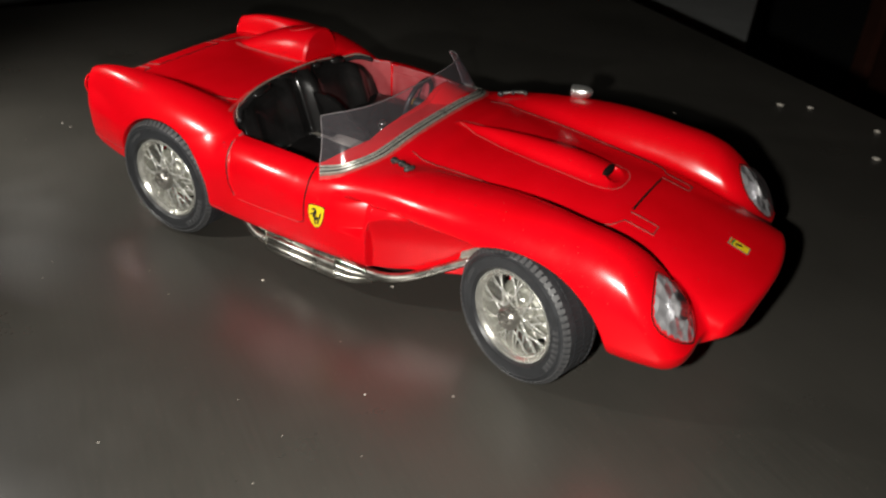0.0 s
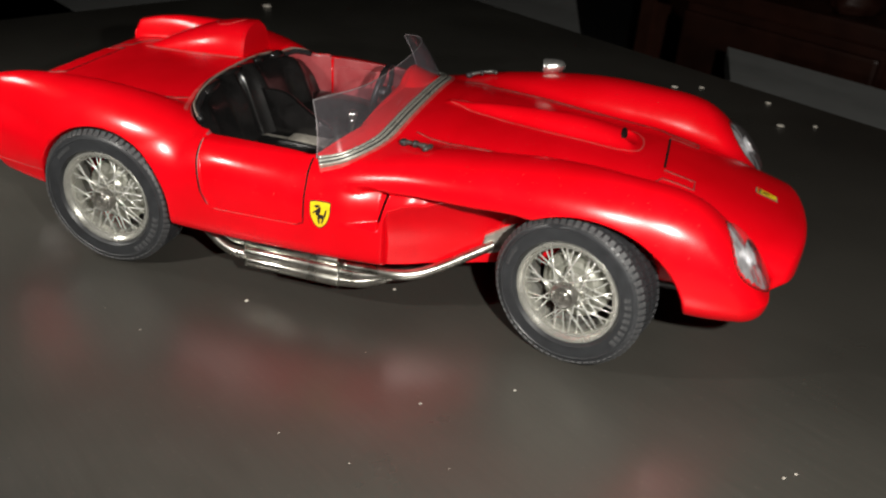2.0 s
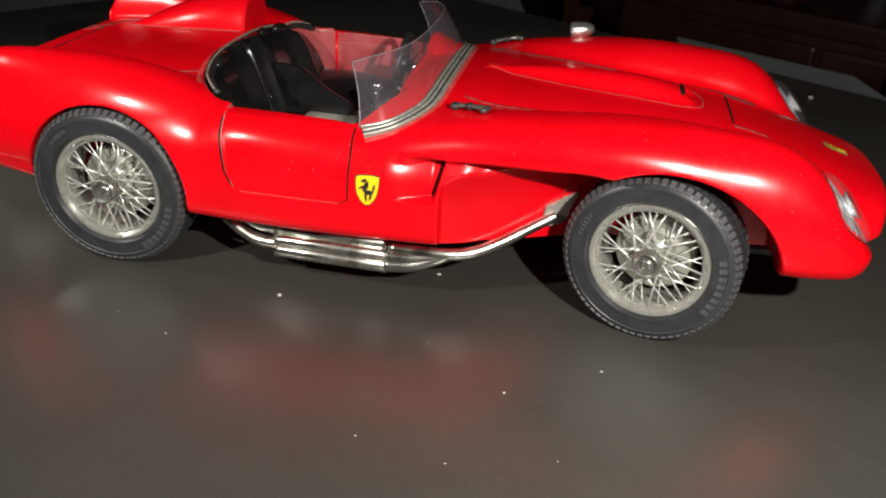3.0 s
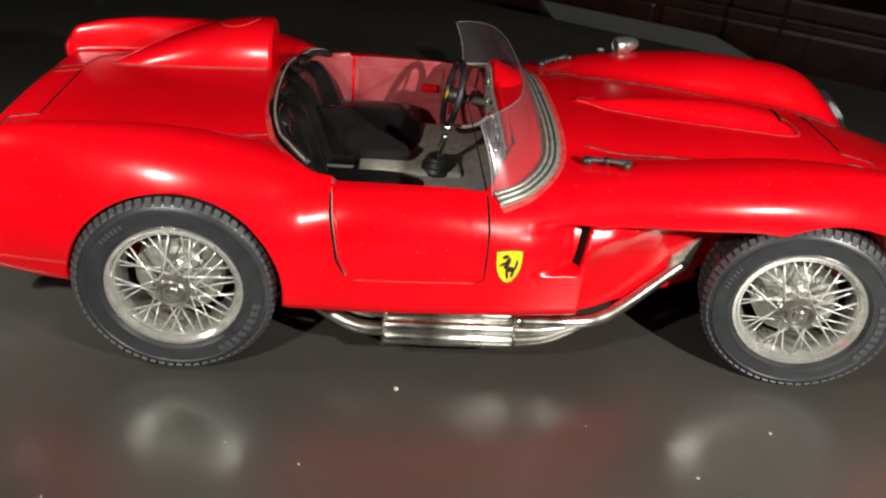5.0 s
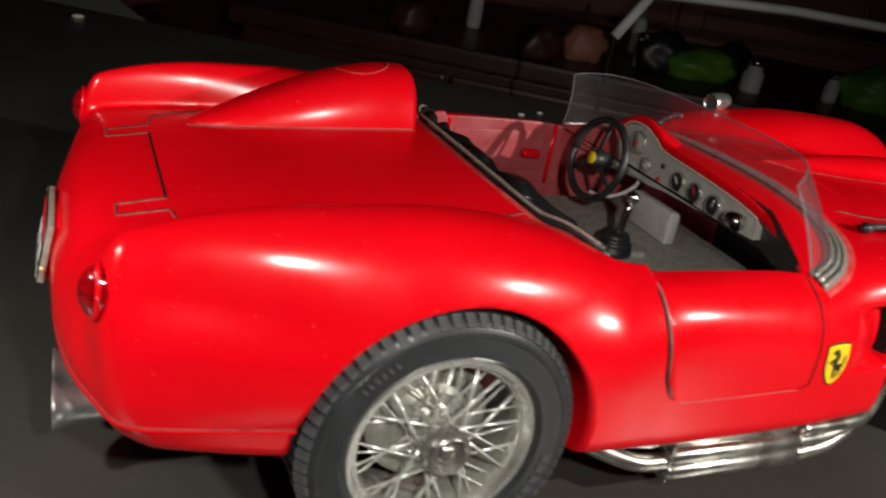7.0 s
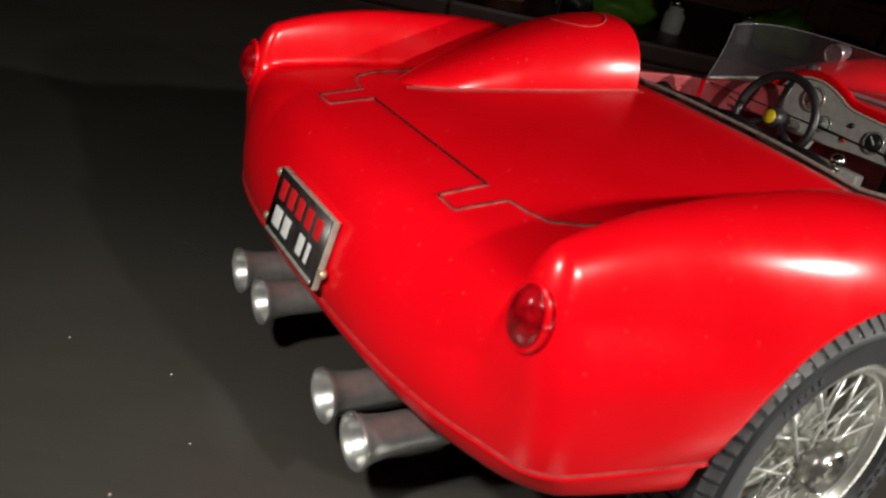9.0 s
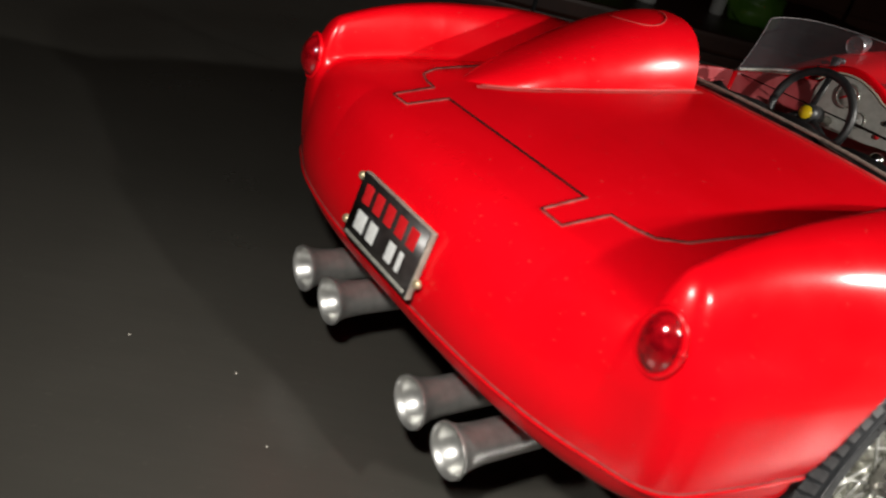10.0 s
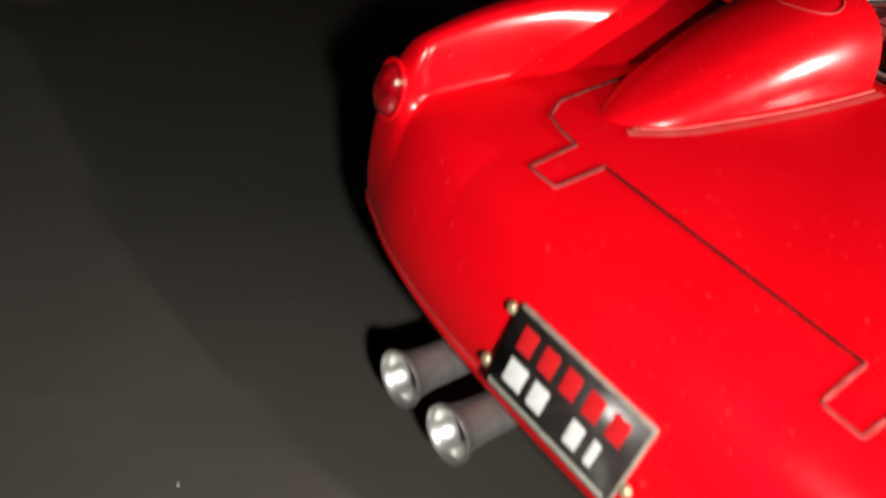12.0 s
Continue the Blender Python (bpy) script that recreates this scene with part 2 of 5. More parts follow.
def join(*geos):
    vs, fs, n = [], [], 0
    for v, f in geos:
        vs.append(np.asarray(v, float).reshape(-1, 3))
        fs += [tuple(i + n for i in q) for q in f]
        n += len(vs[-1])
    return np.concatenate(vs), fs


def moved(geo, m):
    m = np.array(m)
    return np.asarray(geo[0], float) @ m[:3, :3].T + m[:3, 3], geo[1]


def lathe(profile, segs=48, closed=False):
    """Turns (radius, height) pairs round the y axis; heights run along y."""
    a = np.linspace(0, 2 * np.pi, segs, endpoint=False)
    v = [(r * math.cos(t), h, r * math.sin(t)) for r, h in profile for t in a]
    n, f = len(profile), []
    for i in range(n if closed else n - 1):
        for j in range(segs):
            k, i2 = (j + 1) % segs, (i + 1) % n
            f.append((i * segs + j, i * segs + k, i2 * segs + k, i2 * segs + j))
    if not closed:
        f.append(tuple(range(segs))[::-1] if profile[0][0] > 1e-6 else tuple(range(segs))[::-1])
        f.append(tuple(range((n - 1) * segs, n * segs)))
    return np.array(v), f


def spline(points, n):
    """n points along a smooth curve through the given ones."""
    p = np.asarray(points, float)
    t = np.arange(len(p))
    s = np.linspace(0, len(p) - 1, n)
    i = np.clip(s.astype(int), 0, len(p) - 2)
    u = (s - i)[:, None]
    m = np.gradient(p, axis=0)
    return (2 * u**3 - 3 * u**2 + 1) * p[i] + (u**3 - 2 * u**2 + u) * m[i] + (3 * u**2 - 2 * u**3) * p[i + 1] + (u**3 - u**2) * m[i + 1]


def sweep(path, radius, segs=10, flat=1.0, up=(0, 0, 1)):
    """A tube along path; radius may change along it; flat squeezes it along up."""
    p = np.asarray(path, float)
    r = np.broadcast_to(radius, (len(p),))
    t = np.gradient(p, axis=0)
    t /= np.linalg.norm(t, axis=1)[:, None]
    s = np.cross(t, np.asarray(up, float))
    s /= np.maximum(np.linalg.norm(s, axis=1), 1e-9)[:, None]
    w = np.cross(s, t)
    v, f, n = [], [], len(p)
    for i in range(n):
        for a in np.linspace(0, 2 * np.pi, segs, endpoint=False):
            v.append(p[i] + r[i] * (math.cos(a) * s[i] + flat * math.sin(a) * w[i]))
    for i in range(n - 1):
        for j in range(segs):
            k = (j + 1) % segs
            f.append((i * segs + j, i * segs + k, (i + 1) * segs + k, (i + 1) * segs + j))
    f += [tuple(range(segs))[::-1], tuple(range((n - 1) * segs, n * segs))]
    return np.array(v), f


def block(centre, size, bevel=0.0, segs=2):
    bm = bmesh.new()
    bmesh.ops.create_cube(bm, size=1.0)
    for v in bm.verts:
        v.co = Vector([c * s for c, s in zip(v.co, size)])
    if bevel:
        bmesh.ops.bevel(bm, geom=list(bm.edges), offset=bevel, segments=segs, profile=0.6, affect="EDGES", clamp_overlap=True)
    bm.verts.index_update()
    geo = np.array([v.co for v in bm.verts]) + np.array(centre), [tuple(v.index for v in f.verts) for f in bm.faces]
    bm.free()
    return geo


def ball(centre, size, nu=20, nv=12):
    v, f = [], []
    for i in range(nv + 1):
        th = math.pi * i / nv
        for j in range(nu):
            ph = 2 * math.pi * j / nu
            v.append((centre[0] + size[0] * math.sin(th) * math.cos(ph), centre[1] + size[1] * math.sin(th) * math.sin(ph), centre[2] + size[2] * math.cos(th)))
    for i in range(nv):
        for j in range(nu):
            k = (j + 1) % nu
            f.append((i * nu + j, (i + 1) * nu + j, (i + 1) * nu + k, i * nu + k))
    return np.array(v), f


def sheet(grid, thick=None):
    """A quad sheet through a grid of points, or a slab when thick is a vector field of offsets."""
    g = np.asarray(grid, float)
    n, m = g.shape[:2]
    f = [(i * m + j, (i + 1) * m + j, (i + 1) * m + j + 1, i * m + j + 1) for i in range(n - 1) for j in range(m - 1)]
    v = g.reshape(-1, 3)
    if thick is None:
        return v, f
    k = n * m
    back = v + np.asarray(thick, float).reshape(-1, 3)
    f2 = [tuple(i + k for i in q)[::-1] for q in f]
    rim = [i * m for i in range(n)] + [(n - 1) * m + j for j in range(1, m)] + [i * m + m - 1 for i in range(n - 2, -1, -1)] + [j for j in range(m - 2, 0, -1)]
    f3 = [(a, b, b + k, a + k) for a, b in zip(rim, rim[1:] + rim[:1])]
    return np.concatenate([v, back]), f + f2 + [q[::-1] for q in f3]


def outline_patch(pts, depth_fn):
    """A filled fan of rings inside a closed 2D outline, each point laid into space by depth_fn(points)."""
    p = np.asarray(pts, float)
    c = p.mean(0)
    rings = [c + (p - c) * s for s in (1.0, 0.75, 0.5, 0.25)]
    flat = np.concatenate(rings + [c[None]])
    n, f = len(p), []
    for i in range(3):
        for j in range(n):
            k = (j + 1) % n
            f.append((i * n + j, i * n + k, (i + 1) * n + k, (i + 1) * n + j))
    f += [(3 * n + j, 3 * n + (j + 1) % n, 4 * n) for j in range(n)]
    return depth_fn(flat), f

# ---- the shape of the car's body, as one smooth solid: |y|-symmetric lofts blended together ----


class Line:
    """A smooth function of x through a few stations."""

    def __init__(self, stations):
        p = np.array(sorted(stations), float)
        self.x = np.linspace(p[0, 0], p[-1, 0], 1200)
        m = np.gradient(p[:, 1], p[:, 0])
        i = np.clip(np.searchsorted(p[:, 0], self.x, side="right") - 1, 0, len(p) - 2)
        h = p[i + 1, 0] - p[i, 0]
        u = (self.x - p[i, 0]) / h
        self.y = (2 * u**3 - 3 * u**2 + 1) * p[i, 1] + (u**3 - 2 * u**2 + u) * h * m[i] + (3 * u**2 - 2 * u**3) * p[i + 1, 1] + (u**3 - u**2) * h * m[i + 1]

    def __call__(self, x):
        return np.interp(x, self.x, self.y)


class Loft:
    """Superelliptic sections: centre cy, half width w, top zt, waist zm, bottom zb."""

    def __init__(self, cy, w, zt, zm, zb, up, low):
        self.cy, self.w, self.zt, self.zm, self.zb = Line(cy), Line(w), Line(zt), Line(zm), Line(zb)
        self.up, self.low = up, low

    def __call__(self, x, a, z):
        w, zm = self.w(x), self.zm(x)
        hu, hl = self.zt(x) - zm, zm - self.zb(x)
        d = np.abs(a - self.cy(x)) / w
        u = np.maximum(z - zm, 0) / hu
        l = np.maximum(zm - z, 0) / hl
        up = self.up(x) if callable(self.up) else self.up
        top = (d**up + u**up) ** (1 / up)
        bot = (d**self.low + l**self.low) ** (1 / self.low)
        return (np.where(z > zm, top, bot) - 1) * np.minimum(w, hu)


def smin(a, b, k):
    h = np.maximum(k - np.abs(a - b), 0) / k
    return np.minimum(a, b) - h * h * k * 0.25


def smax(a, b, k):
    return -smin(-a, -b, k)


const = lambda v: [(-3, v), (0, v), (3, v)]
HULL = Loft(
    const(0.0),
    [(-2.2, 0.62), (-2.0, 0.71), (-1.83, 0.765), (-1.69, 0.79), (-1.5, 0.812), (-1.2, 0.845), (-0.6, 0.87), (-0.2, 0.865), (0.1, 0.85), (0.3, 0.812), (0.5, 0.772)],
    [(-2.2, 0.69), (-2.0, 0.733), (-1.77, 0.772), (-1.3, 0.830), (-0.85, 0.855), (-0.3, 0.82), (0.1, 0.84), (0.5, 0.855)],
    [(-2.2, 0.55), (-1.9, 0.54), (-1.5, 0.49), (-1.2, 0.465), (-0.5, 0.46), (0.5, 0.46)],
    [(-2.2, 0.39), (-2.0, 0.355), (-1.6, 0.315), (-1.2, 0.29), (-0.7, 0.268), (0.5, 0.268)],
    Line([(-2.2, 6.2), (-1.9, 5.6), (-1.65, 3.8), (-1.4, 2.9), (-1.0, 2.7), (-0.75, 3.1), (-0.55, 4.4), (-0.25, 4.4), (0.0, 3.2), (0.2, 2.7), (0.5, 2.7)]), 7.0,
)
NOSE = Loft(
    const(0.0),
    [(-0.2, 0.70), (0.3, 0.79), (0.5, 0.765), (0.75, 0.720), (1.0, 0.63), (1.3, 0.595), (1.5, 0.585), (1.8, 0.555), (2.0, 0.535), (2.15, 0.505), (2.3, 0.47)],
    [(-0.2, 0.82), (0.1, 0.84), (0.35, 0.855), (0.8, 0.845), (1.2, 0.825), (1.5, 0.79), (1.8, 0.715), (2.0, 0.655), (2.15, 0.605), (2.3, 0.54)],
    [(-0.2, 0.45), (1.4, 0.45), (2.0, 0.455), (2.3, 0.45)],
    [(-0.2, 0.29), (0.3, 0.275), (0.54, 0.272), (0.72, 0.272), (0.84, 0.272), (0.96, 0.29), (1.2, 0.34), (1.6, 0.35), (2.0, 0.37), (2.3, 0.39)],
    2.8, 8.0,
)
FRONT = Loft(
    [(-0.1, 0.58), (0.3, 0.62), (0.7, 0.655), (1.2, 0.665), (1.8, 0.67), (2.2, 0.66)],
    [(-0.1, 0.12), (0.3, 0.175), (0.6, 0.195), (1.0, 0.21), (1.2, 0.215), (1.6, 0.21), (1.9, 0.19), (2.2, 0.16)],
    [(-0.1, 0.72), (0.2, 0.79), (0.37, 0.83), (0.77, 0.884), (1.08, 0.908), (1.38, 0.898), (1.6, 0.873), (1.77, 0.812), (1.95, 0.725), (2.2, 0.60)],
    [(-0.1, 0.68), (0.3, 0.70), (0.7, 0.73), (1.0, 0.735), (1.2, 0.68), (1.45, 0.56), (1.6, 0.55), (2.2, 0.52)],
    [(-0.1, 0.62), (0.3, 0.665), (0.7, 0.692), (0.95, 0.70), (1.15, 0.64), (1.3, 0.48), (1.42, 0.40), (1.55, 0.38), (1.75, 0.365), (2.0, 0.39), (2.2, 0.43)],
    2.3, 3.0,
)
REAR = Loft(
    [(-0.45, 0.60), (-0.7, 0.62), (-1.0, 0.635), (-1.5, 0.645), (-1.95, 0.645), (-2.2, 0.64)],
    [(-0.45, 0.13), (-0.8, 0.20), (-1.2, 0.222), (-1.6, 0.160), (-1.8, 0.113), (-1.9, 0.093), (-2.2, 0.08)],
    [(-0.45, 0.68), (-0.69, 0.78), (-0.86, 0.845), (-1.0, 0.88), (-1.2, 0.909), (-1.45, 0.913), (-1.65, 0.903), (-1.8, 0.878), (-1.95, 0.832), (-2.2, 0.74)],
    [(-2.2, 0.57), (-1.95, 0.57), (-1.7, 0.56), (-1.4, 0.55), (-0.45, 0.55)],
    const(0.42),
    2.3, 3.0,
)
SCOOP = Loft(
    const(0.0),
    [(0.36, 0.02), (0.6, 0.08), (0.9, 0.115), (1.2, 0.13), (1.4, 0.13)],
    [(0.36, 0.86), (0.57, 0.89), (0.85, 0.905), (1.12, 0.895), (1.25, 0.87), (1.4, 0.82)],
    const(0.78),
    const(0.70),
    2.0, 2.0,
)
REAR_AXLE, FRONT_AXLE, AXLE_Z = -1.175, 1.175, 0.363


def opening(x, a, z):
    """The hollow of the cockpit with the footwells under the dashboard."""
    ahead = x + 0.10 * (z - 0.75)
    back = ((np.maximum(-0.50 - ahead, 0) / 0.385) ** 2.8 + (a / 0.705) ** 2.8) ** (1 / 2.8) - 1
    pit = smax(back * 0.45, (ahead - 0.060 + 0.44 * np.maximum(a - 0.41, 0)) * 0.92, 0.03)
    # the door's top is cut lower than the wings beside it
    sill = smax(smax(np.abs(x + 0.345) - 0.272, 0.55 - a, 0.004), 0.772 - z, 0.004)
    pit = smin(smax(pit, 0.43 - z, 0.02), sill, 0.004)
    well = np.maximum(np.maximum(np.abs(x - 0.12) - 0.25, a - 0.62), np.abs(z - 0.56) - 0.13)
    return smin(pit, well, 0.01)


def body(x, y, z):
    """Below nothing inside the body shell, above it outside."""
    a = np.abs(y)
    # tail: a rounded rear face that leans forward above the plate
    tail = -2.045 + 1.6 * (1 - 0.75 * np.clip((a - 0.4) / 0.25, 0, 1)) * np.maximum(z - 0.51, 0) ** 2 + 2.2 * np.maximum(0.51 - z, 0) ** 2 + 0.090 * (a / 0.665) ** 3 - x
    hull = smax(HULL(x, a, z), tail, 0.055)
    hull = smax(hull, x - 0.46, 0.08)
    tip = x - (2.20 - 1.6 * np.maximum(0.5 - z, 0) ** 2 - 0.055 * (a / 0.42) ** 2 - 1.1 * np.maximum(0.47 - z, 0))
    nose = smax(smax(NOSE(x, a, z), tip, 0.032), -0.2 - x, 0.02)
    grille = np.sqrt((a / 0.36) ** 2 + ((z - 0.43) / 0.12) ** 2 + ((x - 2.2) / 0.2) ** 2) - 1
    nose = smax(nose, -grille * 0.12, 0.012)
    lamp = x - (2.025 - 0.80 * np.maximum(z - 0.5, 0) - 0.9 * np.maximum(0.5 - z, 0) ** 2 - 0.9 * (a - 0.66) ** 2)
    front = smax(smax(FRONT(x, a, z), lamp, 0.09), -0.1 - x, 0.02)
    # the fender's end, a small face for the lamp; its crest is steeper on the inner side
    back = (-1.952 - x) * 0.99 + (a - 0.687) * 0.10 + (z - 0.743) * 0.06 + 0.22 * np.maximum(0.70 - z, 0) + 2.5 * np.maximum(0.67 - a, 0) ** 2
    cy = REAR.cy(x)
    lean = np.where(a < cy, cy + (a - cy) * (1 + 1.5 * np.clip((-0.9 - x) / 0.7, 0, 1)), a)
    rear = smax(smax(REAR(x, lean, z), back, 0.05), x + 0.45, 0.02)
    # a channel in the flank runs in behind the badge and ends at the vent's rearward wall
    channel = 0.030 * np.clip((x - 0.08) / 0.19, 0, 1) ** 1.6 * np.clip((0.296 + 0.22 * (z - 0.53) - x) / 0.012, 0, 1) * np.clip((z - 0.490) / 0.022, 0, 1) * np.clip((0.690 - z) / 0.02, 0, 1) * np.clip((a - 0.5) / 0.1, 0, 1)
    f = smin(hull, nose, 0.05) + channel
    # ahead of the vent the flank runs in under the fender, towards the wheel
    inset = smax(smax(0.313 + 0.22 * np.maximum(z - 0.53, 0) - x, (0.762 - 0.515 * (x - 0.30) + 1.3 * np.maximum(z - 0.38, 0) ** 2 - a) * 0.89, 0.006), z - 0.73, 0.01)
    f = smax(f, -smax(inset, x - 1.0, 0.01), 0.008)
    f = smin(f, front, 0.05)
    f = smin(f, rear, 0.022 + 0.025 * np.clip((0.74 - z) / 0.12, 0, 1))
    mouth = smax(SCOOP(x, a, z), x - 1.335 + 0.25 * np.maximum(z - 0.80, 0), 0.03)
    f = smin(f, smax(mouth, 0.36 - x, 0.02), 0.025)
    hole = np.sqrt(((a) / 0.072) ** 2 + ((z - 0.842) / 0.026) ** 2 + ((x - 1.345) / 0.13) ** 2) - 1
    f = smax(f, -hole * 0.05, 0.008)
    # wheel arches
    for cx, r in ((REAR_AXLE + 0.008, 0.378), (FRONT_AXLE + 0.015, 0.40)):
        stretch = np.where((x > cx) & (cx > 0), 1.24, 1.0)
        arch = smax(np.sqrt(((x - cx) / stretch) ** 2 + (z - 0.365) ** 2) - r, 0.50 - a, 0.01)
        f = smax(f, -arch, 0.012)
    # cockpit
    return smax(f, -opening(x, a, z), 0.014)


def slope(p, e=0.002):
    x, y, z = p.T
    g = np.stack([body(x + e, y, z) - body(x - e, y, z), body(x, y + e, z) - body(x, y - e, z), body(x, y, z + e) - body(x, y, z - e)], 1) / (2 * e)
    return g


def unit(g):
    return g / np.maximum(np.linalg.norm(g, axis=1), 1e-9)[:, None]


def settle(p, rounds=4):
    """Draws points onto the body's skin."""
    for _ in range(rounds):
        g = slope(p)
        f = body(*p.T)
        p = p - np.clip(f / np.maximum((g * g).sum(1), 0.02), -0.01, 0.01)[:, None] * g
    return p


def cast(points, way, far=1.5, n=260):
    """The first place where rays from points along way meet the body's skin."""
    p, d = np.asarray(points, float), np.asarray(way, float)
    d = np.broadcast_to(d / np.linalg.norm(d), p.shape)
    s = np.linspace(0, far, n)
    q = p[:, None] + s[None, :, None] * d[:, None]
    f = body(q[..., 0], q[..., 1], q[..., 2])
    inside = f < 0
    k = np.where(inside.any(1), inside.argmax(1), n - 1)
    lo, hi = s[np.maximum(k - 1, 0)], s[k]
    for _ in range(18):
        mid = (lo + hi) / 2
        q = p + mid[:, None] * d
        ins = body(*q.T) < 0
        hi, lo = np.where(ins, mid, hi), np.where(ins, lo, mid)
    return p + hi[:, None] * d


def skin(h):
    """Surface nets over the half y >= 0, mirrored, then drawn onto the exact shape."""
    xs = np.arange(-2.16, 2.30, h)
    ys = np.arange(-h / 2, 0.96, h)
    zs = np.arange(0.20, 0.97, h)
    v = body(xs[:, None, None], ys[None, :, None], zs[None, None, :]).astype(np.float32)
    ins = v < 0
    shp = np.array(v.shape) - 1
    corner = [(i, j, k) for i in (0, 1) for j in (0, 1) for k in (0, 1)]
    view = lambda arr, c: arr[c[0] : c[0] + shp[0], c[1] : c[1] + shp[1], c[2] : c[2] + shp[2]]
    count = sum(view(ins, c).astype(np.int8) for c in corner)
    mixed = (count > 0) & (count < 8)
    cells = np.argwhere(mixed)
    index = -np.ones(shp, int)
    index[mixed] = np.arange(len(cells))
    vals = np.stack([view(v, c)[mixed] for c in corner], 1)
    total, number = np.zeros((len(cells), 3)), np.zeros(len(cells))
    for a in range(8):
        for b in range(a + 1, 8):
            ca, cb = np.array(corner[a]), np.array(corner[b])
            if abs(ca - cb).sum() != 1:
                continue
            hit = (vals[:, a] < 0) != (vals[:, b] < 0)
            t = vals[:, a] / np.where(hit, vals[:, a] - vals[:, b], 1)
            total += np.where(hit[:, None], ca + t[:, None] * (cb - ca), 0)
            number += hit
    p = np.array([xs[0], ys[0], zs[0]]) + (cells + total / number[:, None]) * h
    quads = []
    for ax in range(3):
        o1, o2 = [(1, 2), (2, 0), (0, 1)][ax]
        lo = [slice(None)] * 3
        hi = [slice(None)] * 3
        lo[ax], hi[ax] = slice(0, -1), slice(1, None)
        a, b = ins[tuple(lo)], ins[tuple(hi)]
        e = np.argwhere(a != b)
        keep = (e[:, o1] > 0) & (e[:, o2] > 0) & (e[:, o1] < shp[o1]) & (e[:, o2] < shp[o2])
        e = e[keep]
        flip = ~a[tuple(e.T)]
        q = []
        for d1, d2 in ((-1, -1), (0, -1), (0, 0), (-1, 0)):
            c = e.copy()
            c[:, o1] += d1
            c[:, o2] += d2
            q.append(index[tuple(c.T)])
        q = np.stack(q, 1)
        q[flip] = q[flip][:, ::-1]
        quads.append(q)
    quads = np.concatenate(quads)
    seam = cells[:, 1] == 0
    p[seam, 1] = 0
    p = settle(p)
    p[seam, 1] = 0
    n = len(p)
    twin = np.where(seam, np.arange(n), n + np.cumsum(~seam) - 1)
    full = np.concatenate([p, p[~seam] * (1, -1, 1)])
    return full, np.concatenate([quads, twin[quads][:, ::-1]])


def inside_outline(x, y, outline):
    o = np.asarray(outline, float)
    res = np.zeros(len(x), bool)
    for (x1, y1), (x2, y2) in zip(o, np.roll(o, -1, 0)):
        cut = (y1 > y) != (y2 > y)
        res ^= cut & (x < (x2 - x1) * (y - y1) / (y2 - y1 + 1e-12) + x1)
    return res


def ribbon(path, half, lift=0.002, closed=False):
    """A narrow strip that lies on the skin along path."""
    p = np.asarray(path, float)
    n = unit(slope(p))
    t = np.gradient(p, axis=0)
    s = np.cross(unit(t), n)
    rows = np.stack([p - s * half + n * (lift * 0.2), p + n * lift, p + s * half + n * (lift * 0.2)], 1)
    return sheet(rows)


# ---- table and room ----
TABLE_TURN = -31.5
corner = Vector((-2.35, 6.85, 0))
tm = Matrix.Translation(corner * U) @ Matrix.Rotation(radians(TABLE_TURN), 4, "Z")
LONG, DEEP, THICK = 30.0, 17.0, 0.6
table = thing("table", (0, 0, 0), "dark brown veneered table with a satin top, dusty with pale crumbs", "table")
table.matrix_world = tm
top = new("tabletop", mesh_of("tabletop", np.array(block((LONG / 2, -DEEP / 2, -THICK / 2), (LONG, DEEP, THICK), 0.04)[0]) * U, block((LONG / 2, -DEEP / 2, -THICK / 2), (LONG, DEEP, THICK), 0.04)[1], TABLE, False))
top.parent = table
for lx in (1.2, LONG - 1.2):
    for ly in (-1.2, -DEEP + 1.2):
        g = block((lx, ly, -THICK - 6.9), (1.0, 1.0, 13.8), 0.05)
        leg = new("leg", mesh_of("leg", g[0] * U, g[1], DARKWOOD, False))
        leg.parent = table
FLOOR_Z = -THICK - 13.8


def room_piece(name, centre, size, mat, label, category, turn=TABLE_TURN, kind="structure", bevel=0.0):
    g = block((0, 0, 0), size, bevel)
    ob = new(name, mesh_of(name, g[0] * U, g[1], mat, False))
    ob.matrix_world = Matrix.Translation(Vector(centre) * U) @ Matrix.Rotation(radians(turn), 4, "Z")
    return tagged(ob, label, category, kind=kind)


room_piece("floor", (0, 20, FLOOR_Z - 0.5), (160, 160, 1), WALLMAT, "pale grey tiled floor", "floor")
room_piece("ceiling", (0, 20, FLOOR_Z + 49.5), (160, 160, 1), WALLMAT, "plain pale ceiling", "ceiling")
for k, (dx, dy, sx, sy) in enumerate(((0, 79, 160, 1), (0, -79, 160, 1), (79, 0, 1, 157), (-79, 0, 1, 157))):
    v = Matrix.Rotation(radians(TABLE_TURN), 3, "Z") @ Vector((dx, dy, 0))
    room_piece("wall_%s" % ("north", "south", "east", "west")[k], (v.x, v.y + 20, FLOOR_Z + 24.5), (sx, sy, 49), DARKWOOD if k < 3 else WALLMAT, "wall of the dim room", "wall")


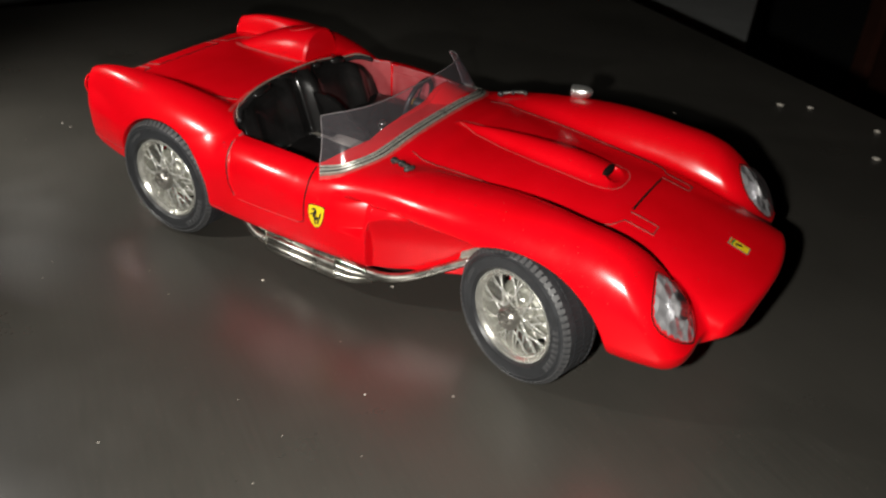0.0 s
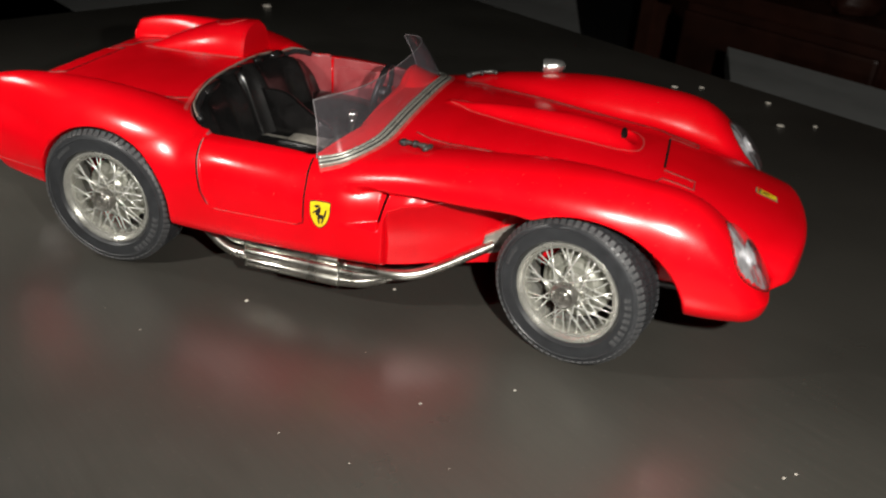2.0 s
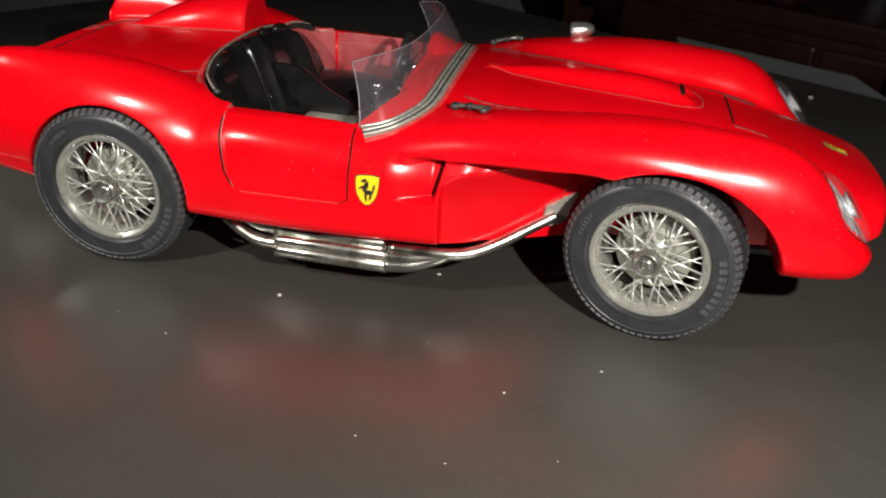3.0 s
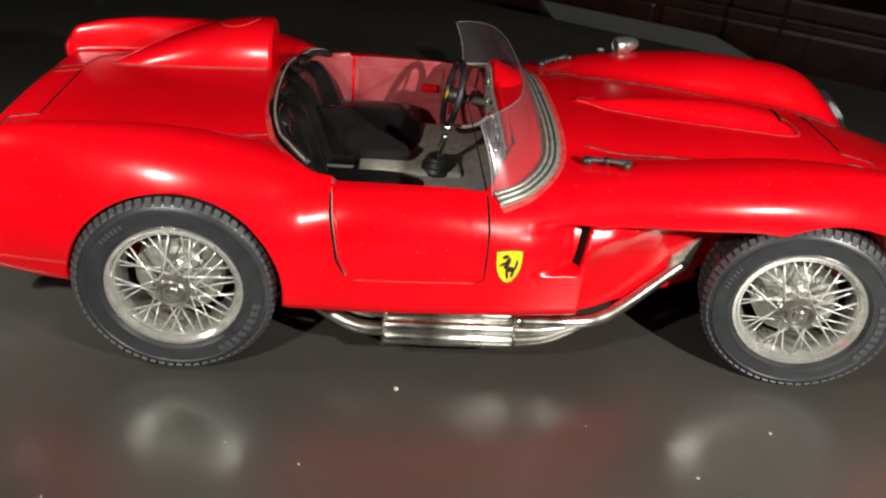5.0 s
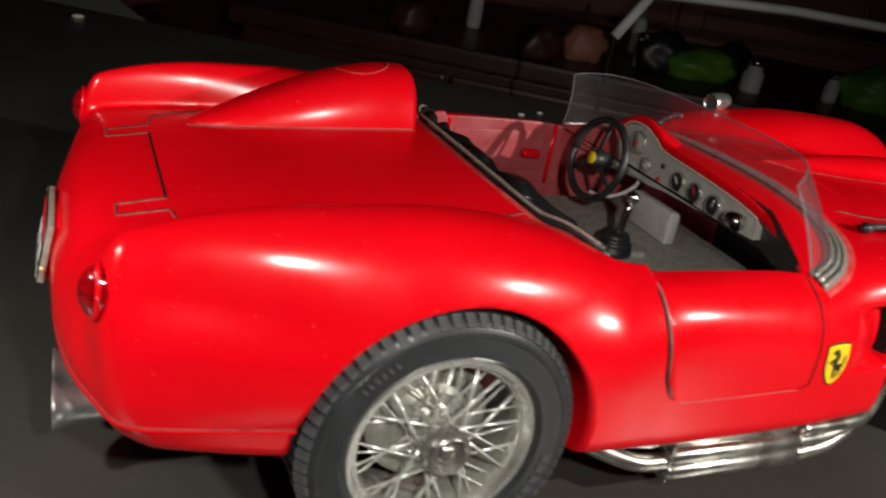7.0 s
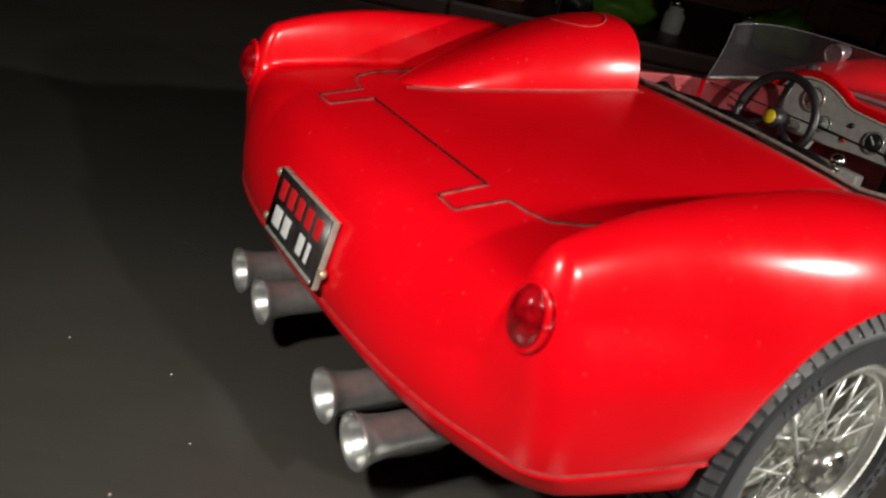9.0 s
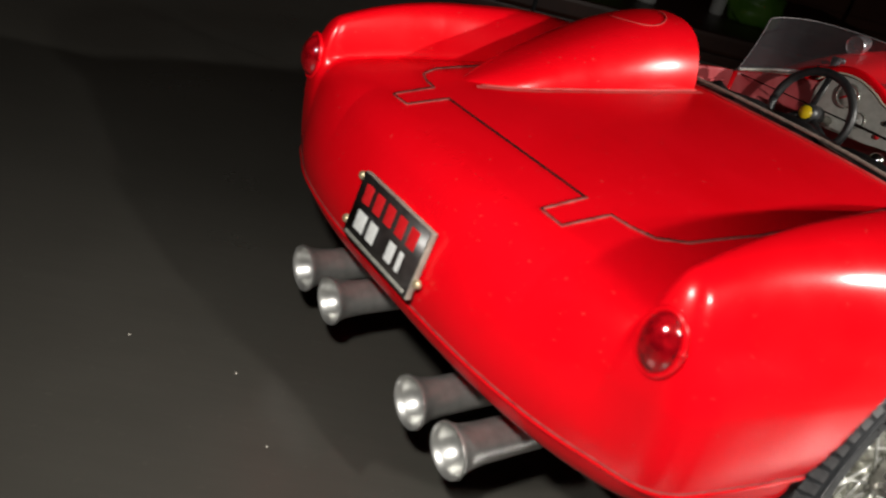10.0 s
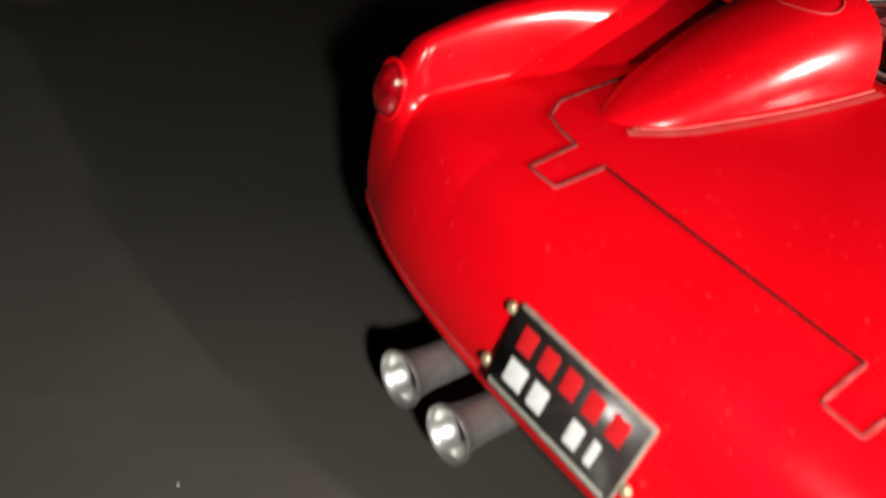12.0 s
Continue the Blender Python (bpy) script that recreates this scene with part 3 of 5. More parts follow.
def pale_unit(centre, size, turn, label):
    c = thing("low_cabinet", (centre[0], centre[1], FLOOR_Z), label, "cabinet")
    c.rotation_euler = (0, 0, radians(turn))
    w, d, h = size
    for name, at, s in [("carcass", (0, 0.05, h / 2 - 0.15), (w - 0.2, d - 0.3, h - 0.3)), ("top", (0, 0, h - 0.15), (w, d, 0.3))] + [("door", (sx * w / 4, -d / 2 + 0.12, h / 2 - 0.2), (w / 2 - 0.2, 0.14, h - 0.7)) for sx in (-1, 1)]:
        g = block(at, s, 0.05)
        ob = new(name, mesh_of(name, g[0] * U, g[1], PALE, False))
        ob.parent = c
    return c


LOW = -1.2
hgt = LOW - FLOOR_Z
corner_unit = thing("low_cabinet", (0, 0, FLOOR_Z), "small pale grey corner cabinet with a slanting side beyond the table", "cabinet")
for name, z0, z1, grow in (("carcass", 0.0, hgt - 0.3, 0.0), ("top", hgt - 0.3, hgt, 0.06)):
    plan = [(2.17 - grow, 10.3 + grow), (4.49 + grow, 8.9 + grow), (4.9 + grow, 6.9 - grow), (3.6, 6.9 - grow), (2.25 - grow, 7.75 - grow)]
    v = [(x * U, y * U, z * U) for z in (z0, z1) for x, y in plan]
    ob = new(name, mesh_of(name, v, [(4, 3, 2, 1, 0), (5, 6, 7, 8, 9)] + [(q, (q + 1) % 5, 5 + (q + 1) % 5, 5 + q)[::-1] for q in range(5)], PALE, False))
    ob.parent = corner_unit
pale_unit((-5.36, 11.2, LOW - hgt / 2), (9.6, 9.4, hgt), 11, "wide pale grey low cabinet standing beyond the table")
pale_unit((-12.0, 3.2, LOW - hgt / 2), (7.0, 11.0, hgt), TABLE_TURN, "pale grey low cabinet at the end of the table")
DARK_TOP = LOW + 0.05
sideboard = thing("sideboard", (11.0, 14.5, FLOOR_Z), "dark brown wooden sideboard crowded with small things", "sideboard")
sideboard.rotation_euler = (0, 0, radians(TABLE_TURN))
tall = DARK_TOP - FLOOR_Z
for name, c, s in [("carcass", (0, 0.1, tall / 2 - 0.2), (17.6, 8.6, tall - 0.4)), ("top", (0, 0, tall - 0.2), (18.0, 9.0, 0.4))] + [("door", (-6.6 + 4.4 * i, -4.28, tall / 2 - 0.2), (4.3, 0.16, tall - 0.8)) for i in range(4)]:
    g = block(c, s, 0.08)
    ob = new(name, mesh_of(name, g[0] * U, g[1], DARKWOOD, False))
    ob.parent = sideboard

# added backdrop shaped as a cupboard; its colour imitates the far reddish haze
cupboard = thing("cupboard", (17.5, 22.5, FLOOR_Z), "added red-brown wooden backdrop, built as a tall cupboard with panelled doors", "cupboard")
cupboard.rotation_euler = (0, 0, radians(-40))
for name, c, s in [("carcass", (0, 0.2, 14.0), (43.6, 5.0, 28.0)), ("plinth", (0, 0.1, 0.5), (43.8, 5.2, 1.0))]:
    g = block(c, s, 0.1)
    ob = new(name, mesh_of(name, g[0] * U, g[1], LIFTED_WOOD, False))
    ob.parent = cupboard
for i in range(6):
    for z, h in ((7.0, 11.6), (19.6, 13.0)):
        frame_g = join(*[block((-18.2 + 7.28 * i + dx, -2.45, z + dz), (w, 0.35, hh), 0.05) for dx, dz, w, hh in ((-3.1, 0, 0.8, h), (3.1, 0, 0.8, h), (0, h / 2 - 0.4, 5.4, 0.8), (0, -h / 2 + 0.4, 5.4, 0.8))])
        door = new("door", mesh_of("door", frame_g[0] * U, frame_g[1], LIFTED_WOOD, False))
        door.parent = cupboard
        g = block((-18.2 + 7.28 * i, -2.38, z), (5.5, 0.16, h - 1.6), 0.05)
        panel = new("panel", mesh_of("panel", g[0] * U, g[1], LIFTED_WOOD, False))
        panel.parent = door

# ---- the model car ----
car = thing("model_car", (0, 0, 0), "glossy red die-cast open racing car model standing on the table", "model car")

DOOR = [(-0.622, 0.90), (-0.617, 0.70), (-0.590, 0.54), (-0.560, 0.475), (-0.53, 0.46), (-0.10, 0.462), (-0.066, 0.480), (-0.062, 0.66), (-0.070, 0.90)]
HOOD_HALF = [(1.49, 0.0), (1.49, 0.222), (1.64, 0.222), (1.64, 0.295), (1.49, 0.297), (1.45, 0.36), (1.38, 0.40), (1.1, 0.425), (0.7, 0.44), (0.42, 0.46), (0.33, 0.42), (0.34, 0.0)]
TRUNK_HALF = [(-1.775, 0.0), (-1.775, 0.265), (-1.895, 0.268), (-1.895, 0.335), (-1.775, 0.340), (-1.768, 0.390), (-1.748, 0.440), (-1.69, 0.472), (-1.5, 0.490), (-1.2, 0.485), (-0.95, 0.480), (-0.88, 0.465), (-0.86, 0.0)]


def mirrored(half):
    return half + [(x, -y) for x, y in half[::-1]]


skin_v, skin_f = skin(0.0115)
skin_n = unit(slope(skin_v))
mid = skin_v[skin_f].mean(1)
mid_n = unit(slope(mid))
hollow = opening(mid[:, 0], np.abs(mid[:, 1]), mid[:, 2])
in_pit = (np.abs(hollow) < 0.007) & (mid_n[:, 2] < 0.85) | (np.abs(hollow) < 0.012) & (mid[:, 2] < 0.6)
well = in_pit & (mid[:, 0] > -0.06) & (mid[:, 1] > -0.685) & (mid[:, 1] < 0.12)
is_door = inside_outline(mid[:, 0], mid[:, 2], DOOR) & (np.abs(mid[:, 1]) > 0.58)
is_hood = inside_outline(mid[:, 0], mid[:, 1], mirrored(HOOD_HALF)) & (mid_n[:, 2] > 0.1) & (mid[:, 2] > 0.55)
is_trunk = inside_outline(mid[:, 0], mid[:, 1], mirrored(TRUNK_HALF)) & (mid_n[:, 2] > 0.1) & (mid[:, 2] > 0.55)


def skin_part(name, keep, mat, label=""):
    q = skin_f[keep]
    used, back = np.unique(q, return_inverse=True)
    return part(name, (skin_v[used], back.reshape(q.shape).tolist()), mat, car, label, normals=skin_n[used])


skin_part("footwell", well, BLACK, "black footwell")
skin_part("inner_lining", in_pit & ~well, RED_IN, "dusty dull red cockpit lining")
skin_part("door", is_door & ~in_pit & (mid[:, 1] < 0), RED)
skin_part("door", is_door & ~in_pit & (mid[:, 1] > 0), RED)
skin_part("bonnet", is_hood & ~in_pit, RED, "red bonnet with a central air scoop")
skin_part("boot_lid", is_trunk & ~in_pit, RED)
skin_part("body_shell", ~(is_door | is_hood | is_trunk | in_pit), RED)


def dense(pts, step=0.012, close=False):
    p = np.asarray(pts, float)
    if close:
        p = np.concatenate([p, p[:1]])
    out = []
    for a, b in zip(p[:-1], p[1:]):
        k = max(2, int(np.linalg.norm(b - a) / step))
        out += [a + (b - a) * i / k for i in range(k)]
    return np.array(out + [p[-1]])


def from_above(xy):
    xy = np.asarray(xy, float)
    return cast(np.c_[xy, np.full(len(xy), 1.1)], (0, 0, -1))


def from_side(xz, side=-1):
    xz = np.asarray(xz, float)
    return cast(np.c_[xz[:, 0], np.full(len(xz), 1.3 * side), xz[:, 1]], (0, -side, 0))


def rounded(pts, n=2):
    """Cuts the corners of an open line."""
    p = np.asarray(pts, float)
    for _ in range(n):
        q = [p[0]]
        for a, b in zip(p[:-1], p[1:]):
            s = min(0.25, 0.016 / max(np.linalg.norm(b - a), 1e-6))
            q += [a * (1 - s) + b * s, a * s + b * (1 - s)]
        p = np.array(q + [p[-1]])
    return p


# panel gaps; the pinkish strips are dust plus the lit panel edges, painted in
for side in (-1, 1):
    line = [(x, min(z, 0.765)) for x, z in DOOR]
    rear_edge = from_side(dense([(x, z) for x, z in line[:4]]), side)
    rear_n = unit(slope(rear_edge))
    taper = np.interp(np.linspace(0, 1, len(rear_edge)), [0, 0.35, 0.8, 1], [0.62, 0.85, 1.0, 0.60])
    part("door_gap", sweep(rear_edge + np.array([-0.006, 0, 0]) - rear_n * 0.0048, 0.0080 * taper, 10), GAP, car)
    part("door_edge", sweep(rear_edge + np.array([0.0005, 0, 0]) - rear_n * 0.0005, 0.0034 * taper, 10), PRIMER, car, "bare grey rear edge of the door")
    part("door_lip", sweep(rear_edge + np.array([0.0085, 0, 0]) - rear_n * 0.0045, 0.0120 * taper, 12), RED, car)
    part("door_gap", ribbon(from_side(dense(line[4:6]), side), 0.0014, 0.0026), SEAM, car)
    front_edge = from_side(dense(line[5:]), side)
    part("door_gap", ribbon(front_edge, np.interp(np.linspace(0, 1, len(front_edge)), [0, 0.2, 1], [0.0012, 0.0034, 0.0046])[:, None], 0.003), GAP, car)
    hood_line = [(x, side * y) for x, y in HOOD_HALF[1:-1]]
    part("bonnet_gap", ribbon(from_above(dense(hood_line)), 0.0034, 0.004), SEAM, car)
    part("bonnet_gap", ribbon(from_above(dense(hood_line)), 0.0012, 0.0055), GAP, car)
    trunk_line = [(x, side * y) for x, y in TRUNK_HALF[1:-1]]
    part("boot_gap", ribbon(from_above(dense(trunk_line)), 0.0032, 0.004), SEAM, car)
    part("boot_gap", ribbon(from_above(dense(trunk_line)), 0.0014, 0.0055), GAP, car)
part("bonnet_gap", ribbon(from_above(dense([(1.492, -0.20), (1.492, 0.20)])), 0.006, 0.005), GAP, car)
part("boot_gap", ribbon(from_above(dense([(-1.777, -0.265), (-1.777, 0.265)])), 0.0038, 0.004), GAP, car)


scoop_half = [(0.375, 0.012), (0.5, 0.062), (0.7, 0.108), (0.9, 0.130), (1.1, 0.142), (1.25, 0.146), (1.33, 0.130), (1.365, 0.075), (1.372, 0.0)]
for side in (-1, 1):
    part("scoop_seam", ribbon(from_above(dense(rounded([(x, side * y) for x, y in scoop_half], 1))), 0.0040, 0.003), HAZE, car)

# the lower lip round the tail
lip = []
for ang in np.linspace(-78, 78, 240):
    d = np.array([-math.cos(radians(ang)), math.sin(radians(ang)), 0.0])
    lip.append(cast(np.array([[-1.35, 0, 0.446]]) + d * 1.3, -d, 1.3, 400)[0])
lip = np.array([p for p in lip if p[0] < -1.535])
part("tail_lip", ribbon(lip - np.array([0, 0, 0.006]), 0.005, 0.006), RED, car)
# highlight line along the lip, painted as a pinkish strip
part("tail_seam", ribbon(lip, 0.0028, 0.003), SEAM, car)


# ---- wheels ----
def wheel_geo():
    prof = [(0.236, 0.065), (0.246, 0.098), (0.266, 0.116), (0.268, 0.120), (0.272, 0.119), (0.296, 0.122), (0.322, 0.121), (0.325, 0.124), (0.330, 0.123), (0.332, 0.119), (0.352, 0.112), (0.363, 0.099), (0.367, 0.06), (0.368, 0.0)]
    prof += [(r, -h) for r, h in prof[-2::-1]]
    prof = [(r * 0.975, h) for r, h in prof]
    tyre = lathe(prof, 72, True)
    treads, marks = [], []
    for row, (h, skew, w, r, tilt) in enumerate(((0.100, 0.5, 0.034, 0.3455, -40), (0.034, 0.0, 0.044, 0.3535, 0), (-0.024, 0.5, 0.044, 0.3535, 0), (-0.088, 0.0, 0.034, 0.350, 20))):
        g = block((0, 0, 0), (0.0225, w, 0.018))
        treads += [(row, g, Matrix.Rotation(-2 * math.pi * (i + skew) / 66, 4, "Y") @ Matrix.Translation((0, h, r)) @ Matrix.Rotation(radians(tilt), 4, "X")) for i in range(66)]
    for start, count, size, step in ((200, 8, (0.020, 0.005, 0.030), 6.6), (20, 6, (0.009, 0.005, 0.016), 3.6)):
        marks += [(size[0], block((0, 0, 0), size, 0.002), Matrix.Rotation(radians(start + i * step), 4, "Y") @ Matrix.Translation((0, 0.1228, 0.297)) @ Matrix.Rotation(radians(3), 4, "X")) for i in range(count)]
    rim = lathe([(0.244, 0.090), (0.248, 0.103), (0.243, 0.110), (0.232, 0.108), (0.226, 0.098), (0.222, 0.092), (0.216, 0.091), (0.211, 0.082), (0.209, 0.045), (0.206, -0.05), (0.21, -0.07), (0.236, -0.075)], 72, True)
    spokes = []

    def laced(count, turn, lean, hub_r, hub_h, rim_r, rim_h, thick):
        """A ring of straight wires that leave the hub at a slant."""
        for i in range(count):
            b = 2 * math.pi * (i + turn) / count
            a1 = b + lean + 0.02 * math.sin(i * 2.3)
            p0 = np.array([hub_r * math.cos(b), hub_h, hub_r * math.sin(b)])
            p1 = np.array([rim_r * math.cos(a1), rim_h, rim_r * math.sin(a1)])
            spokes.append(sweep([p0, (p0 + p1) / 2, p1], thick, 6, up=(0.1, 1, 0.2)))

    laced(9, 0.00, 1.047, 0.050, 0.102, 0.212, 0.088, 0.0038)
    laced(9, 0.50, -1.047, 0.050, 0.095, 0.212, 0.081, 0.0038)
    laced(9, 0.25, 0.698, 0.056, 0.056, 0.210, 0.074, 0.0030)
    laced(9, 0.75, -0.698, 0.056, 0.048, 0.210, 0.066, 0.0030)
    hub = lathe([(0.001, 0.112), (0.030, 0.112), (0.050, 0.108), (0.054, 0.100), (0.052, 0.03), (0.066, 0.02), (0.066, -0.04)], 32)
    cap = lathe([(0.001, 0.140), (0.012, 0.141), (0.020, 0.137), (0.026, 0.128), (0.037, 0.128), (0.042, 0.143), (0.050, 0.147), (0.058, 0.140), (0.062, 0.126), (0.060, 0.104)], 36)
    drum = lathe([(0.06, 0.016), (0.100, 0.022), (0.118, 0.006), (0.150, 0.006), (0.163, -0.004), (0.166, -0.05), (0.06, -0.05)], 40, True)
    return tyre, treads, marks, rim, spokes, hub, cap, drum


TYRE, TREADS, MARKS, RIM, SPOKES, HUB, CAP, DRUM = wheel_geo()
wheel_first = part("wheel", RIM, SILVER, car, "silver wire wheel with a black tyre", angle=40, centre=False)
for name, geo, mat, label in (("tyre", TYRE, RUBBER, "black rubber tyre with block tread"), ("hub", HUB, SILVER, ""), ("hub_cap", CAP, CAPMETAL, "dark steel knock-off cap"), ("brake_drum", DRUM, DRUMGREY, "pale grey brake drum")):
    part(name, geo, mat, wheel_first, label, angle=35)
for g in SPOKES:
    part("spoke", g, SPOKE, wheel_first)
shared = {}
for name, some in (("tread_block", TREADS), ("raised_mark", MARKS)):
    for key, g, m in some:
        if (name, key) not in shared:
            shared[name, key] = mesh_of(name, np.asarray(g[0]) * U, g[1], WORNRUBBER if name == "raised_mark" or key == 0 else RUBBER, False)
        ob = new(name, shared[name, key])
        ob.parent = wheel_first
        ob.matrix_basis = Matrix.Translation(m.translation * U) @ m.to_3x3().to_4x4()
SPOTS = [(REAR_AXLE, -0.722, 180, 13), (FRONT_AXLE + 0.034, -0.706, 180 + FRONT_STEER, 40), (REAR_AXLE, 0.722, 0, 77), (FRONT_AXLE + 0.034, 0.706, FRONT_STEER, 5)]
for i, (x, y, turn, spin) in enumerate(SPOTS):
    m = Matrix.Translation(Vector((x, y, AXLE_Z)) * U) @ Matrix.Rotation(radians(turn), 4, "Z") @ Matrix.Rotation(radians(spin), 4, "Y")
    w = wheel_first if i == 0 else copy_thing(wheel_first, m)
    w.parent = car
    if i == 0:
        later = m
    else:
        w.matrix_basis = m
wheel_first.matrix_basis = later
for x in (REAR_AXLE, FRONT_AXLE):
    part("axle", sweep([(x, -0.66, AXLE_Z), (x, 0, AXLE_Z), (x, 0.66, AXLE_Z)], 0.025, 12), STEEL, car)
part("chassis", block((0.0, 0, 0.315), (3.6, 0.92, 0.05), 0.02), BLACK, car, "black base plate")

# ---- lamps ----


def skin_disc(centre, way, right, up, half, dome, n=28, rings=7, sink=0.0, point=0.0, fat=0.0):
    """A domed round or oval patch laid on the skin, cast from outside along way."""
    c, d, r, u = (np.asarray(q, float) for q in (centre, way, right, up))
    pts, lift = [], []
    for i in range(rings + 1):
        s = 1 - i / rings
        for j in range(n if i < rings else 1):
            a = 2 * math.pi * j / n
            wide = half[0] * (1 + fat * math.cos(a)) * (1 - 0.22 * max(math.sin(a), 0) ** 2)
            pts.append(c - d * 0.35 + r * wide * s * math.cos(a) * abs(math.cos(a)) ** point + u * half[1] * s * math.sin(a))
            lift.append(dome * math.sqrt(max(1 - s * s, 0)) - sink)
    p = cast(np.array(pts), d, 0.8)
    p = p - np.array(lift)[:, None] * d
    f = []
    for i in range(rings - 1):
        for j in range(n):
            k = (j + 1) % n
            f.append((i * n + j, i * n + k, (i + 1) * n + k, (i + 1) * n + j))
    f += [((rings - 1) * n + j, (rings - 1) * n + (j + 1) % n, rings * n) for j in range(n)]
    return p, f


for side in (-1, 1):
    c = np.array([1.892, side * 0.660, 0.640])
    way = np.array([-0.75, -side * 0.10, -0.64])
    way /= np.linalg.norm(way)
    right = np.cross(way, (0, 0, 1.0))
    right /= np.linalg.norm(right)
    up = np.cross(right, way)
    lamp = part("headlamp", skin_disc(c, way, right, up, (0.130, 0.168), 0.004, point=0.4, fat=0.22 * side), BOWL, car, "headlamp with chrome bowl under a clear cover")
    part("reflector", moved(lathe([(0.010, 0.0), (0.04, 0.012), (0.060, 0.030), (0.066, 0.034)], 24), Matrix.Translation(c - way * 0.004) @ Vector(-way).to_track_quat("Y", "Z").to_matrix().to_4x4()), BOWL, lamp)
    part("lens", skin_disc(c, way, right, up, (0.136, 0.175), 0.036, sink=-0.004, point=0.4, fat=0.22 * side), LENSMAT, lamp, "clear plastic cover")
    part("lamp_rim", ribbon(np.concatenate([skin_disc(c, way, right, up, (0.138, 0.178), 0.0, point=0.4, fat=0.22 * side)[0][:28], skin_disc(c, way, right, up, (0.138, 0.178), 0.0, point=0.4, fat=0.22 * side)[0][:1]]), 0.0035, 0.003), GAP, lamp)
    # tail lamp
    c = np.array([-1.950, side * 0.672, 0.727])
    way = np.array([0.99, -side * 0.08, -0.06])
    way /= np.linalg.norm(way)
    right = np.cross(way, (0, 0, 1.0))
    right /= np.linalg.norm(right)
    up = np.cross(right, way)
    turn = Matrix((tuple(right), tuple(-way), tuple(up))).transposed().to_4x4()
    seat_m = Matrix.Translation(c + way * 0.012) @ turn @ Matrix.Diagonal((0.040, 1.2, 0.057, 1.0))
    dome = [(1.0, -0.02), (1.0, 0.010), (0.98, 0.016), (0.90, 0.023), (0.74, 0.030), (0.50, 0.036), (0.25, 0.039), (0.001, 0.040)]
    lens = part("tail_lamp", moved(lathe(dome, 40), seat_m), TAILRED, car, "glossy dark red oval tail lamp", angle=50)
    ring = moved(([(math.cos(q) * 1.06, 0.012, math.sin(q) * 1.06) for q in np.linspace(0, 2 * np.pi, 41)], []), seat_m)[0]
    part("tail_lamp_rim", sweep(np.concatenate([ring, ring[1:2]]), 0.006, 8, up=-way), RED, lens)
    part("reflector", moved(lathe([(0.9, 0.0), (0.85, 0.004), (0.3, 0.012), (0.001, 0.013)], 30), seat_m), BOWL, lens)
# ---- windscreen ----
half_base = [(-0.048, -0.732, 0.756), (0.06, -0.680, 0.788), (0.14, -0.575, 0.80), (0.175, -0.45, 0.815), (0.188, -0.25, 0.835), (0.19, 0.0, 0.85)]
half_top = [(-0.110, -0.632, 0.996), (-0.060, -0.600, 1.012), (0.010, -0.535, 1.026), (0.062, -0.43, 1.032), (0.090, -0.25, 1.034), (0.097, 0.0, 1.034)]
base_line = spline(half_base + [(x, -y, z) for x, y, z in half_base[-2::-1]], 60)
top_line = spline(half_top + [(x, -y, z) for x, y, z in half_top[-2::-1]], 60)
rows = [base_line + (top_line - base_line) * s + np.array([0.012 * math.sin(math.pi * s), 0, 0]) for s in np.linspace(0, 1, 9)]
pane = sheet(rows, np.broadcast_to((-0.008, 0, -0.002), (9, 60, 3)))
screen = part("windscreen", pane, SCREEN, car, "clear wraparound plastic windscreen, slightly hazy", angle=40)
screen.visible_shadow = False
rim_line = np.concatenate([[r[0] for r in rows], rows[-1][1:-1], [r[-1] for r in rows[::-1]]])
part("screen_edge", sweep(rim_line + np.array([-0.004, 0, -0.001]), 0.0026, 6), EDGE, screen, "pale cut edge of the plastic")
foot = settle(base_line + np.array([0.004, 0, 0.0]), 12)
foot_n = unit(slope(foot))
out = np.cross(unit(np.gradient(foot, axis=0)), foot_n)
for k, (off, lift, r, mat, label) in enumerate(((0.0, 0.011, 0.0068, TARNISH, "tarnished chrome moulding"), (0.010, 0.007, 0.0062, DARKSTEEL, "dull dark seal"), (0.020, 0.009, 0.0072, TARNISH, "tarnished chrome moulding"), (0.031, 0.005, 0.0064, DARKSTEEL, "dull dark seal"), (0.040, 0.004, 0.0054, TARNISH, "tarnished chrome moulding"))):
    part("windscreen_moulding", sweep(foot + foot_n * lift + out * off, r, 8), mat, car, label)
for s in (0.049, -0.012):
    edge = settle(foot + out * s, 8)
    part("dust_line", ribbon(edge, 0.006, 0.003), DUST, car, "grey dust along the moulding")

edge = settle(foot + out * 0.064, 8)
part("dust_film", ribbon(edge, 0.011, 0.0022), HAZE, car, "thin film of pale dust round the windscreen")

